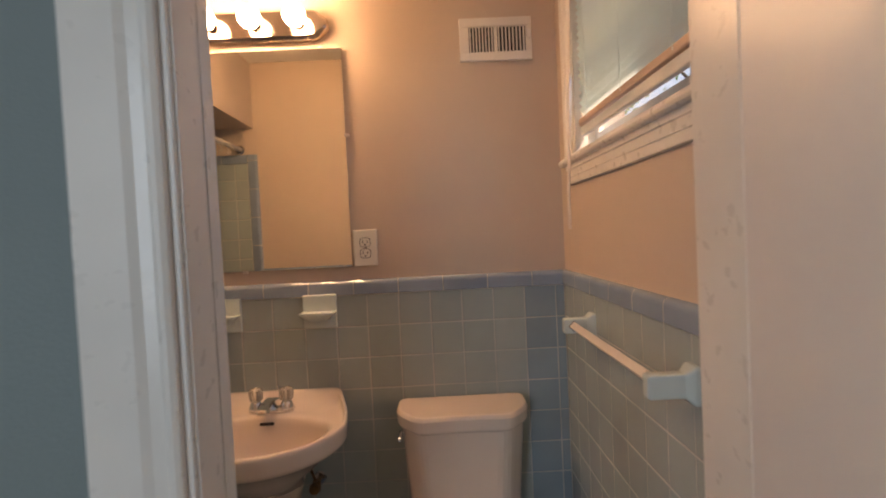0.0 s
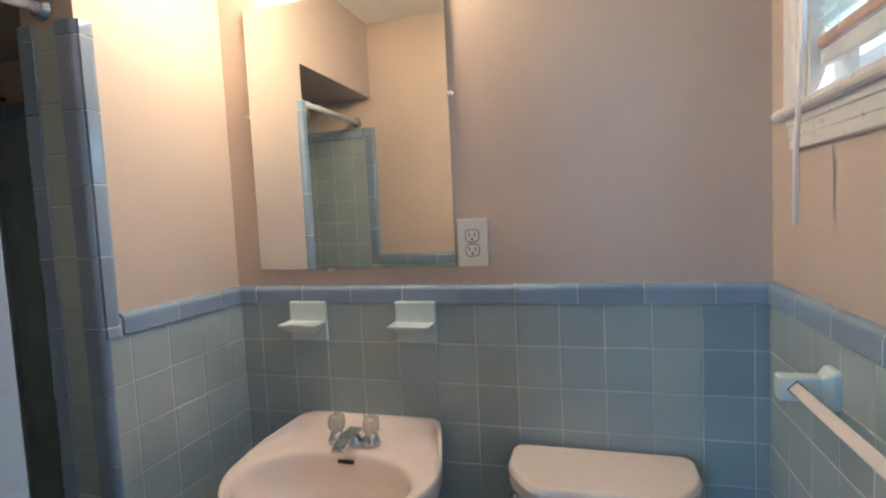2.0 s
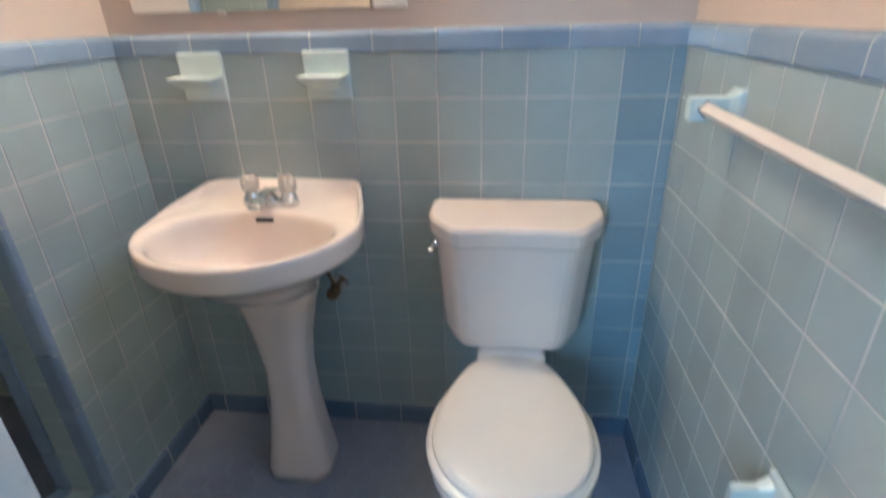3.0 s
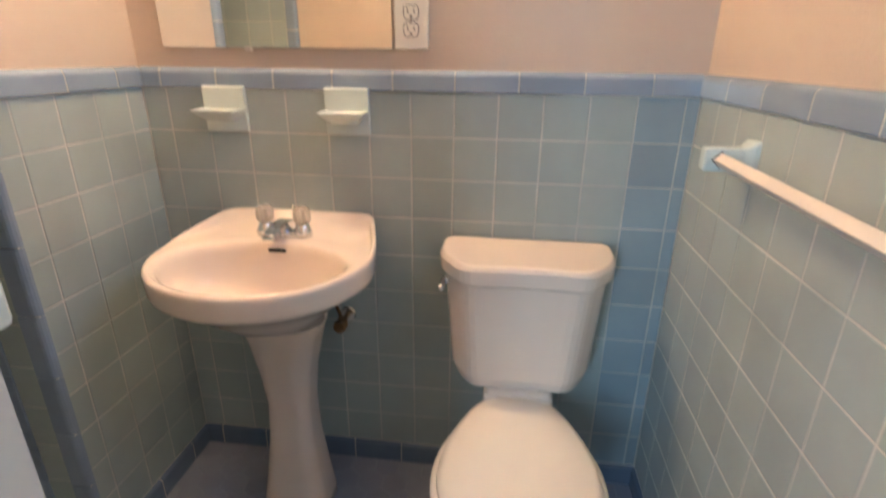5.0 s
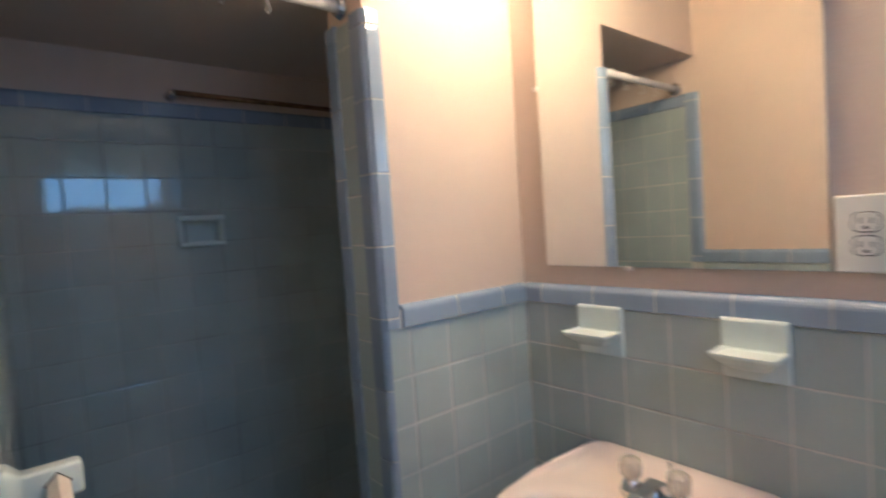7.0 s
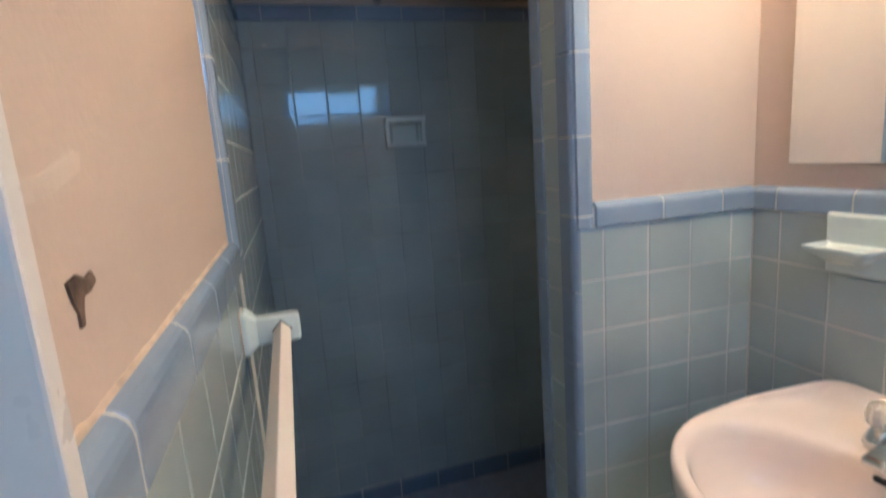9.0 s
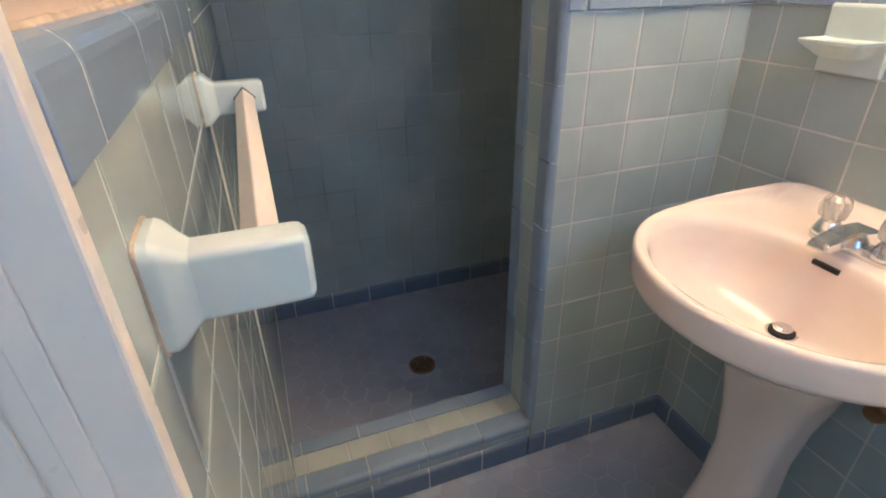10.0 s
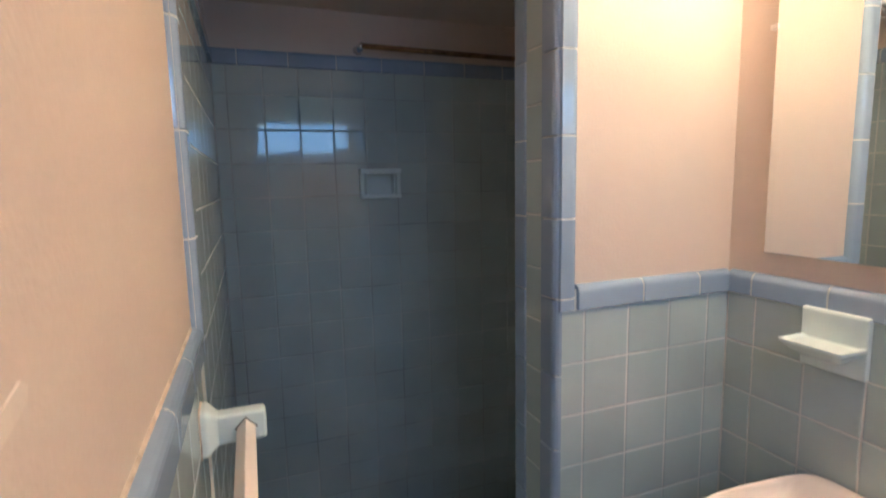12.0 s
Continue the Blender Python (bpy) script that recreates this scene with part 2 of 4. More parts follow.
wall_shower = structure(boxes("wall_shower", around_dish(XB - 0.15, XB - TT, YS - TT, TT, 0, 2.5), PAINT), "back wall of the shower, painted above its tile")
ceiling = structure(boxes("ceiling", [(XW - TT, TT, YS - TT, TT, CEILING, CEILING + 0.1)], CEIL), "plain off-white bathroom ceiling")
ceiling_shower = structure(boxes("ceiling_shower", [(XB - TT, XIN + TT, YS - TT, TT, NICHE, NICHE + 0.1)], PAINT), "low painted ceiling of the shower")
floor = structure(boxes("floor", [(XIN, 0.16, SOUTH, 0.16, -0.12, -0.0008)], GROUT_D), "bathroom floor of slate-blue hexagonal tile")
floor_shower = structure(boxes("floor_shower", [(XB - 0.1, XIN, YS - 0.1, 0.1, -0.12, -0.0008)], GROUT_D), "shower floor of slate-blue hexagonal tile")
# Unseen walls closing the hall, made pale to bounce light onto the door.
for _i, _d in enumerate([(-1.5, 1.1, -3.2, -3.1, -0.1, 2.5), (-1.5, -1.4, -3.1, SOUTH, -0.1, 2.5), (1.0, 1.1, -3.1, SOUTH, -0.1, 2.5)]):
    structure(boxes("wall_hall_%d" % (_i + 1), [_d], HALL_BOUNCE), "unseen hall wall, made pale to bounce light")
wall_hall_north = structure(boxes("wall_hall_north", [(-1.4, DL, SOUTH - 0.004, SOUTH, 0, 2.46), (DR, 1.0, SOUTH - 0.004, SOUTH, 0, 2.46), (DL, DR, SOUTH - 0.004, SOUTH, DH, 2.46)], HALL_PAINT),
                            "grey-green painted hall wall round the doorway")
floor_hall = structure(boxes("floor_hall", [(-1.4, 1.0, -3.1, SOUTH, -0.12, -0.002)], HALLF), "brown wooden hall floor")
ceiling_hall = structure(boxes("ceiling_hall", [(-1.4, 1.0, -3.1, SOUTH - 0.004, 2.46, 2.5)], CEIL), "plain hall ceiling")

# door casing, jambs, door
jamb = [(DL, DL + 0.014, SOUTH - 0.004, YS + 0.006, 0, DH), (DR - 0.014, DR, SOUTH - 0.004, YS + 0.004, 0, DH), (DL + 0.014, DR - 0.014, SOUTH - 0.004, YS + 0.004, DH - 0.014, DH)]
DJL, DJR = DL + 0.014, DR - 0.014
door_1 = structure(new("door_1"), "white painted door frame with the door swung open into the hall")
under(boxes("jamb", jamb, WHITE, bevel=0.002), door_1)
under(boxes("door_stop", [(DJL, DJL + 0.003, -1.186, -1.128, 0, DH - 0.016), (DJL, DJL + 0.0015, -1.118, -1.106, 0, DH - 0.016)], WHITE, bevel=0.002), door_1)


def casing(name, x_in, side, y_wall, ny, z0, z1, w=0.056):
    """Moulded board standing beside an opening: side is -1 or 1 in x, ny its outward way in y."""
    bm = bmesh.new()
    prof = [(0, 0), (0, 0.010), (0.006, 0.014), (0.012, 0.014), (0.016, 0.010), (0.030, 0.012), (0.040, 0.017), (w - 0.004, 0.019), (w, 0.016), (w, 0)]
    extrude_profile(bm, prof, (x_in, y_wall, z0), (0, 0, 1), (side, 0, 0), (0, ny, 0), z1 - z0)
    return link(name, bm, WHITE, bevel=0.001, seg=1)


under(casing("casing", DL + 0.006, -1, SOUTH - 0.004, -1, 0, DH + 0.06, 0.10), door_1)
door_2 = tagged(boxes("door", [(DR - 0.014, DR + 0.021, -1.82, -1.1946, 0.01, 2.02)], DOORW, bevel=0.002), "plain white painted door leaf standing wide open", "door")

# ---- window ----
window_1 = structure(new("window_1"), "white painted window with moulded trim and lowered blinds")


def wbox(name, dims, m, bevel=0.0015, **k):
    return under(boxes(name, dims, m, bevel=bevel, **k), window_1)


def moulding(name, y0, y1, z0, z1, vertical):
    bm = bmesh.new()
    w = (y1 - y0) if vertical else (z1 - z0)
    prof = [(0, 0), (0, 0.012), (0.008, 0.018), (0.018, 0.012), (w * 0.55, 0.014), (w * 0.62, 0.020), (w - 0.004, 0.022), (w, 0.018), (w, 0)]
    if vertical:
        extrude_profile(bm, prof, (TT, y0, z0), (0, 0, 1), (0, 1, 0), (-1, 0, 0), z1 - z0)
    else:
        extrude_profile(bm, prof, (TT, y0, z0), (0, 1, 0), (0, 0, 1), (-1, 0, 0), y1 - y0)
    return under(link(name, bm, WHITE, bevel=0.001, seg=1), window_1)


moulding("side_casing", WN, WN + 0.078, WB, WT + 0.07, True)
moulding("side_casing", WS - 0.078, WS, WB, WT + 0.07, True)
moulding("head_casing", WS, WN, WT, WT + 0.07, False)
bm = bmesh.new()
extrude_profile(bm, [(0, 0), (0, 0.010), (0.002, 0.012), (0.020, 0.0125), (0.0212, 0.0105), (0.0226, 0.0105), (0.0238, 0.0135), (0.044, 0.015), (0.046, 0.0185), (0.060, 0.019), (0.060, 0)], (TT, WS - 0.075, 1.502), (0, 1, 0), (0, 0, 1), (-1, 0, 0), WN - WS + 0.147)
under(link("apron", bm, WHITE), window_1)
bm = bmesh.new()
extrude_profile(bm, [(0, 0.04), (0, -0.028), (0.004, -0.034), (0.010, -0.037), (0.018, -0.034), (0.023, -0.028), (0.023, 0.04)], (TT, WS - 0.085, 1.562), (0, 1, 0), (0, 0, 1), (1, 0, 0), WN - WS + 0.185)
under(link("window_sill", bm, WHITE, bevel=0.001, seg=1), window_1)
wbox("window_frame", [(0.0, 0.15, WN - 0.012, WN, WB, WT), (0.0, 0.15, WS, WS + 0.012, WB, WT), (0.0, 0.15, WS, WN, WT - 0.012, WT), (0.048, 0.15, WS, WN, WB, WB + 0.012)], WHITE)
wbox("stop", [(0.034, 0.058, WS + 0.012, WN - 0.012, WB + 0.002, 1.612)], WHITE)
wbox("sash", [(0.06, 0.09, WS + 0.012, WS + 0.05, WB + 0.012, WT - 0.012), (0.06, 0.09, WN - 0.05, WN - 0.012, WB + 0.012, WT - 0.012),
              (0.06, 0.09, WS + 0.05, WN - 0.05, WB + 0.012, 1.645), (0.06, 0.09, WS + 0.05, WN - 0.05, WT - 0.05, WT - 0.012), (0.06, 0.09, WS + 0.05, WN - 0.05, 1.90, 1.93)], SASH)
pane = wbox("pane", [(0.074, 0.077, WS + 0.05, WN - 0.05, 1.645, WT - 0.05)], PANE, bevel=0)
pane.visible_shadow = False

blind = thing("window_blind", (0.02, -0.565, 2.2), "white slatted window blind lowered almost to the sill", "blind")
under(boxes("head_rail", [(0.0, 0.045, WS + 0.014, WN - 0.014, 2.17, 2.205)], BLIND, bevel=0.002), blind)
bm = bmesh.new()
z = 1.712
while z < 2.165:
    a = radians(50)
    c, s_ = 0.0125 * math.cos(a), 0.0125 * math.sin(a)
    ring = []
    for y in (WS + 0.016, WN - 0.016):
        ring.append([(0.022 - c, y, z + s_), (0.0226, y, z + 0.0012), (0.022 + c, y, z - s_), (0.0214, y, z - 0.0004)])
    loft(bm, ring)
    z += 0.0205
under(link("slats", bm, BLIND), blind)["kind"] = "stuff"
under(boxes("bottom_rail", [(0.010, 0.034, WS + 0.016, WN - 0.016, 1.672, 1.692)], WOODR, bevel=0.004), blind)
under(boxes("valance_slat", [(0.014, 0.030, WS + 0.016, WN - 0.016, 1.640, 1.668)], SASH, bevel=0.004), blind)
for y in (-0.30, -0.565, -0.83):
    bm = bmesh.new()
    tube(bm, [(0.009, y, 2.17), (0.009, y, 1.68)], 0.0008, 6)
    under(link("ladder_cord", bm, BLIND), blind)
bm = bmesh.new()
tube(bm, [(-0.012, -0.27, 2.17), (-0.03, -0.272, 1.72), (-0.045, -0.28, 1.48), (-0.047, -0.286, 1.362)], [0.0042, 0.0042, 0.0046, 0.005], 6)
under(link("tilt_wand", bm, BARP, label="pale plastic tilt wand"), blind)

# ---- fixtures on the north wall ----
mirror = thing("wall_mirror", (-1.03, 0.004, 1.64), "frameless wall mirror held by small clear clips above the sink", "mirror")
under(boxes("mirror_glass", [(-1.33, -0.731, -0.004, TT, 1.269, 2.018)], MIRROR, bevel=0.0008, seg=1), mirror)
for x, z in ((-1.335, 1.72), (-0.727, 1.72), (-0.80, 2.021), (-1.285, 2.021), (-1.1, 1.266)):
    under(boxes("mirror_clip", [(x - 0.008, x + 0.008, -0.008, TT, z - 0.005, z + 0.005)], BARP, bevel=0.002), mirror)

outlet = thing("wall_outlet", (-0.683, 0.004, 1.33), "ivory double wall outlet beside the mirror", "outlet")
under(boxes("cover_plate", [(-0.725, -0.643, -0.004, TT, 1.268, 1.394)], PLATE, bevel=0.003), outlet)
for zc in (1.312, 1.350):
    bm = bmesh.new()
    loft(bm, [[(x, y, z) for x, z in [(p[0], p[1]) for p in rrect(-0.684, zc, 0.017, 0.015, 0.010, 0)]] for y in (0.0, -0.0065)])
    under(link("socket", bm, PLATE, bevel=0.0008), outlet)
    bm = bmesh.new()
    loft(bm, [[(p[0], y, p[1]) for p in rrect(-0.684, zc, 0.0188, 0.0168, 0.0115, 0)] for y in (0.0, -0.0048)])
    under(link("socket_gap", bm, SLOT), outlet)
    under(boxes("slots", [(-0.693, -0.6905, -0.0072, -0.006, zc - 0.002, zc + 0.008), (-0.6775, -0.675, -0.0072, -0.006, zc - 0.002, zc + 0.007), (-0.687, -0.681, -0.0072, -0.006, zc - 0.011, zc - 0.006)], SLOT), outlet)
under(boxes("screw", [(-0.686, -0.682, -0.0052, -0.003, 1.329, 1.333)], CHROME), outlet)

vent = thing("wall_vent", (-0.2, 0.0, 2.02), "white stamped-metal wall vent with two banks of vertical louvres", "vent")
VX0, VX1, VZ0, VZ1 = -0.325, -0.077, 1.952, 2.098
under(boxes("vent_frame", [(VX0, VX1, -0.004, TT, VZ1 - 0.03, VZ1), (VX0, VX1, -0.004, TT, VZ0, VZ0 + 0.03), (VX0, VX0 + 0.032, -0.004, TT, VZ0 + 0.03, VZ1 - 0.03),
                           (VX1 - 0.02, VX1, -0.004, TT, VZ0 + 0.03, VZ1 - 0.03), (-0.207, -0.195, -0.004, TT, VZ0 + 0.03, VZ1 - 0.03)], WHITE, bevel=0.002), vent)
under(boxes("duct", [(VX0 + 0.02, VX1 - 0.015, 0.0055, TT, VZ0 + 0.02, VZ1 - 0.02)], DUCT), vent)
for x0, x1 in ((VX0 + 0.032, -0.207), (-0.195, VX1 - 0.02)):
    k = 8
    for i in range(k):
        x = x0 + (i + 0.5) * (x1 - x0) / k
        lv = under(boxes("louvre", [(x - 0.0025, x + 0.0015, -0.003, 0.0055, VZ0 + 0.03, VZ1 - 0.03)], WHITE), vent)
under(boxes("vent_lever", [(VX1 - 0.014, VX1 - 0.009, -0.016, -0.004, 2.02, 2.034)], WHITE), vent)

vanity_light = thing("vanity_light", (-0.99, 0, 2.08), "chrome bar light with three bare lit globe bulbs above the mirror", "lamp")
LX0, LX1, LZ = -1.231, -0.768, 2.095


def round_poly(pts, n=4):
    """pts: (x, y, radius) corners; returns the outline with rounded corners."""
    out = []
    for i, (x, y, r) in enumerate(pts):
        p, a, b = Vector((x, y)), Vector(pts[i - 1][:2]), Vector(pts[(i + 1) % len(pts)][:2])
        p0, p1 = p + (a - p).normalized() * r, p + (b - p).normalized() * r
        for k in range(n + 1):
            t = k / n
            out.append(tuple(p0 * (1 - t) ** 2 + p * 2 * t * (1 - t) + p1 * t * t))
    return out


def oct_plate(hx, hz, y):
    cx = (LX0 + LX1) / 2
    pts = [(hx, 0.3 * hz), (hx - 0.042, hz), (-hx + 0.042, hz), (-hx, 0.3 * hz), (-hx, -0.3 * hz), (-hx + 0.042, -hz), (hx - 0.042, -hz), (hx, -0.3 * hz)]
    return [(cx + px, y, LZ + pz) for px, pz in round_poly([(a, b, 0.008 if abs(b) < hz else 0.02) for a, b in pts])]


bm = bmesh.new()
hw = (LX1 - LX0) / 2
loft(bm, [oct_plate(hw, 0.052, TT), oct_plate(hw, 0.052, -0.012), oct_plate(hw - 0.004, 0.048, -0.022), oct_plate(hw - 0.012, 0.040, -0.030)])
under(link("back_plate", bm, STEEL, bevel=0.003, seg=2), vanity_light)
for i in range(3):
    x = -1.01 + (i - 1) * 0.146
    bm = bmesh.new()
    tube(bm, [(x, -0.028, LZ), (x, -0.05, LZ)], [0.022, 0.02], 20)
    under(link("socket", bm, STEEL, smooth=False), vanity_light)
    bm = bmesh.new()
    bmesh.ops.create_uvsphere(bm, u_segments=24, v_segments=16, radius=0.036, matrix=Matrix.Translation((x, -0.086, LZ + 0.004)))
    under(link("bulb", bm, GLOW, smooth=True, label="lit frosted globe bulb"), vanity_light)


def soap_dish(x0, z_top, name="soap_dish"):
    """Ceramic dish on a square plate whose left edge is x0, one tile wide."""
    w, h = 0.116, 0.116
    ob = thing(name, (x0 + w / 2, 0, z_top - h), "mint ceramic soap shelf set into the grey-green tile", "soap dish", "soap dishes above the sink")
    bm = bmesh.new()
    extrude_profile(bm, [(0, 0), (0, -0.012), (h - 0.006, -0.016), (h, -0.014), (h, 0)], (0, 0, z_top - h), (1, 0, 0), (0, 0, 1), (0, 1, 0), w)
    bmesh.ops.translate(bm, verts=bm.verts[:], vec=(x0, 0, 0))
    under(link("plate", bm, MINT, bevel=0.003), ob)
    bm = bmesh.new()
    zs = z_top - 0.055
    x1 = x0 + w
    loft(bm, [rrect((x0 + x1) / 2, -0.035, 0.035, 0.022, 0.015, zs - 0.030), rrect((x0 + x1) / 2, -0.042, 0.045, 0.03, 0.012, zs - 0.018),
              rrect((x0 + x1) / 2, -0.046, 0.057, 0.036, 0.008, zs - 0.006), rrect((x0 + x1) / 2, -0.046, 0.058, 0.037, 0.008, zs),
              rrect((x0 + x1) / 2, -0.046, 0.054, 0.033, 0.007, zs), rrect((x0 + x1) / 2, -0.046, 0.050, 0.029, 0.006, zs - 0.005)])
    under(link("shelf", bm, MINT, bevel=0.0015), ob)
    return ob


soap_dish(-1.2365, 1.178)
soap_dish(-0.908, 1.178)

# ---- sink ----
sink = thing("pedestal_sink", (-0.99, -0.2, 0), "pale pinkish porcelain pedestal sink against the tiled wall", "sink")
SX = -0.995


def zdeck(y):
    t = min(1, max(0, (y + 0.10) / 0.06))
    return 0.818 + 0.034 * t * t * (3 - 2 * t)


def zrim(y):
    return 0.818 + 0.034 * min(1, max(0, (y + 0.25) / 0.20))


def sink_back(t):
    """Half of the back outline, t from 0 at the widest place to 1 at the middle of the wall side."""
    pts = [(0.260, -0.245), (0.257, -0.205), (0.249, -0.16), (0.234, -0.11), (0.221, -0.065), (0.209, -0.03), (0.199, -0.012), (0.182, -0.004), (0.0, -0.003)]
    ln = [math.dist(a, b) for a, b in zip(pts, pts[1:])]
    d = t * sum(ln)
    for (a, b), g in zip(zip(pts, pts[1:]), ln):
        if d <= g:
            return a[0] + (b[0] - a[0]) * d / g, a[1] + (b[1] - a[1]) * d / g
        d -= g
    return pts[-1]


def sink_outline(k, n, s=1.0):
    a = 2 * math.pi * k / n
    c, s_ = math.cos(a), math.sin(a)
    if s_ <= 1e-6:
        return SX + 0.260 * s * c, -0.245 + 0.25 * s * s_
    t = 2 * k / n
    x, y = sink_back(t * 2 if t <= 0.5 else (1 - t) * 2)
    return SX + (x if t <= 0.5 else -x) * s, -0.245 + (y + 0.245) * s


def basin(k, n, s, dz, dy=0.0):
    a = 2 * math.pi * k / n
    c, s_ = math.cos(a), math.sin(a)
    b = 0.168 if s_ < 0 else 0.126
    return (SX + 0.214 * s * c, -0.300 + dy + b * s * s_, 0.816 - dz)


N = 72
rings = [[(SX + 0.10 * math.cos(2 * math.pi * k / N), -0.17 + 0.09 * math.sin(2 * math.pi * k / N), 0.60) for k in range(N)]]
for s, z in ((0.45, 0.655), (0.66, 0.700), (0.82, 0.740), (0.91, 0.750), (0.955, 0.757), (0.985, 0.764), (0.996, 0.773)):
    rings.append([(*sink_outline(k, N, s), z) for k in range(N)])
for s, dz in ((1.0, -0.014), (1.0, -0.006), (0.992, -0.001), (0.975, 0.002)):
    rings.append([(p[0], p[1], zrim(p[1]) + dz) for p in (sink_outline(k, N, s) for k in range(N))])
inner = [basin(k, N, 1.06, 0) for k in range(N)]
outer = [sink_outline(k, N, 0.975) for k in range(N)]
for f in (0.05, 0.10, 0.15, 0.3, 0.6, 0.85):
    ring = []
    for k in range(N):
        x, y = outer[k][0] * (1 - f) + inner[k][0] * f, outer[k][1] * (1 - f) + inner[k][1] * f
        w = min(1, max(0, (f - 0.04) / 0.12)) ** 1.5
        ring.append((x, y, zdeck(y) * w + zrim(y) * (1 - w) + 0.002))
    rings.append(ring)
rings.append([(p[0], p[1], 0.819) for p in inner])
for s, dz, dy in ((1.02, 0.0, 0), (0.99, 0.006, 0), (0.965, 0.02, 0), (0.92, 0.05, 0.002), (0.84, 0.08, 0.006), (0.70, 0.105, 0.014), (0.5, 0.123, 0.03), (0.3, 0.132, 0.048), (0.14, 0.137, 0.066), (0.09, 0.139, 0.069)):
    rings.append([basin(k, N, s, dz, dy) for k in range(N)])
bm = bmesh.new()
loft(bm, rings, True, True)
under(link("bowl", bm, PORC, smooth=True), sink)
rings = []
for z, hx, hy, cy in ((0.0, 0.096, 0.085, -0.19), (0.03, 0.095, 0.085, -0.19), (0.12, 0.081, 0.072, -0.185), (0.25, 0.064, 0.062, -0.18), (0.36, 0.060, 0.06, -0.175), (0.46, 0.07, 0.068, -0.175), (0.56, 0.09, 0.082, -0.17), (0.655, 0.115, 0.10, -0.17)):
    rings.append(rrect(SX - 0.005, cy, hx, hy, min(hx, hy) * 0.62, z, 8))
bm = bmesh.new()
loft(bm, rings)
under(link("pedestal", bm, PORC, smooth=True), sink)
under(boxes("overflow_slot", [(SX - 0.022, SX + 0.022, -0.1835, -0.1765, 0.795, 0.803)], SLOT), sink)
bm = bmesh.new()
tube(bm, [(SX, -0.231, 0.6765), (SX, -0.231, 0.681)], [0.026, 0.026], 24)
under(link("drain_ring", bm, CHROME), sink)
bm = bmesh.new()
tube(bm, [(SX, -0.231, 0.6805), (SX, -0.231, 0.684)], [0.021, 0.021], 24)
under(link("drain_gap", bm, SLOT), sink)
bm = bmesh.new()
tube(bm, [(SX, -0.231, 0.683), (SX, -0.231, 0.690), (SX, -0.231, 0.692)], [0.016, 0.016, 0.011], 24)
under(link("drain_plug", bm, CHROME), sink)

faucet = thing("faucet", (SX, -0.13, 0.82), "small chrome two-handle faucet with clear acrylic knobs on the sink deck", "faucet")
bm = bmesh.new()
loft(bm, [rrect(SX, -0.128, 0.072, 0.022, 0.02, 0.819), rrect(SX, -0.128, 0.072, 0.022, 0.02, 0.827), rrect(SX, -0.128, 0.064, 0.016, 0.014, 0.836)])
under(link("base", bm, CHROME, bevel=0.001), faucet)
bm = bmesh.new()
loft(bm, [[(SX + x, y, z) for x, z in ((-w, z0), (w, z0), (w - 0.004, z1), (0.004 - w, z1))] for y, z0, z1 in ((-0.104, 0.832, 0.852), (-0.112, 0.832, 0.862), (-0.15, 0.834, 0.865), (-0.19, 0.840, 0.862), (-0.218, 0.838, 0.855), (-0.226, 0.839, 0.848)) for w in (0.024 - 0.05 * (-0.104 - y),)])
under(link("spout", bm, CHROME, bevel=0.005, seg=3), faucet)
for sx in (-0.049, 0.049):
    bm = bmesh.new()
    tube(bm, [(SX + sx, -0.128, 0.829), (SX + sx, -0.128, 0.836), (SX + sx, -0.128, 0.850), (SX + sx, -0.128, 0.858)], [0.025, 0.023, 0.017, 0.012], 20)
    under(link("handle_base", bm, CHROME, smooth=True), faucet)
    bm = bmesh.new()
    rings = []
    for z, r in ((0.855, 0.012), (0.862, 0.020), (0.880, 0.022), (0.892, 0.020), (0.899, 0.012)):
        rings.append([(SX + sx + r * (1 + 0.10 * math.cos(8 * 2 * math.pi * k / 48)) * math.cos(2 * math.pi * k / 48), -0.128 + r * (1 + 0.10 * math.cos(8 * 2 * math.pi * k / 48)) * math.sin(2 * math.pi * k / 48), z) for k in range(48)])
    loft(bm, rings)
    under(link("handle", bm, GLASS, label="clear fluted acrylic knob"), faucet)
bm = bmesh.new()
tube(bm, [(SX + 0.018, -0.10, 0.83), (SX + 0.018, -0.10, 0.888)], 0.0022, 8)
tube(bm, [(SX + 0.018, -0.10, 0.885), (SX + 0.018, -0.10, 0.896)], [0.005, 0.004], 10)
under(link("lift_rod", bm, CHROME), faucet)

valve = thing("supply_valve", (-0.88, -0.05, 0.53), "tarnished brass supply valve and pipe on the wall under the sink", "valve")
bm = bmesh.new()
tube(bm, [(-0.885, 0.002, 0.535), (-0.885, -0.075, 0.535)], 0.008, 10)
tube(bm, [(-0.885, -0.05, 0.52), (-0.885, -0.05, 0.55)], 0.014, 12)
tube(bm, [(-0.885, -0.05, 0.54), (-0.905, -0.06, 0.61), (-0.925, -0.09, 0.66)], 0.005, 8)
under(link("valve_body", bm, BRASS), valve)
bm = bmesh.new()
tube(bm, [(-0.885, -0.075, 0.535), (-0.885, -0.088, 0.535)], [0.02, 0.017], 10)
under(link("valve_handle", bm, BRASS), valve)
bm = bmesh.new()
tube(bm, [(-0.885, 0.0, 0.535), (-0.885, -0.006, 0.535)], [0.024, 0.02], 20)
under(link("flange", bm, CHROME), valve)
bm = bmesh.new()
tube(bm, [(-0.985, -0.15, 0.62), (-0.985, -0.1, 0.50), (-0.985, -0.05, 0.47), (-0.985, 0.0, 0.47)], 0.017, 12)
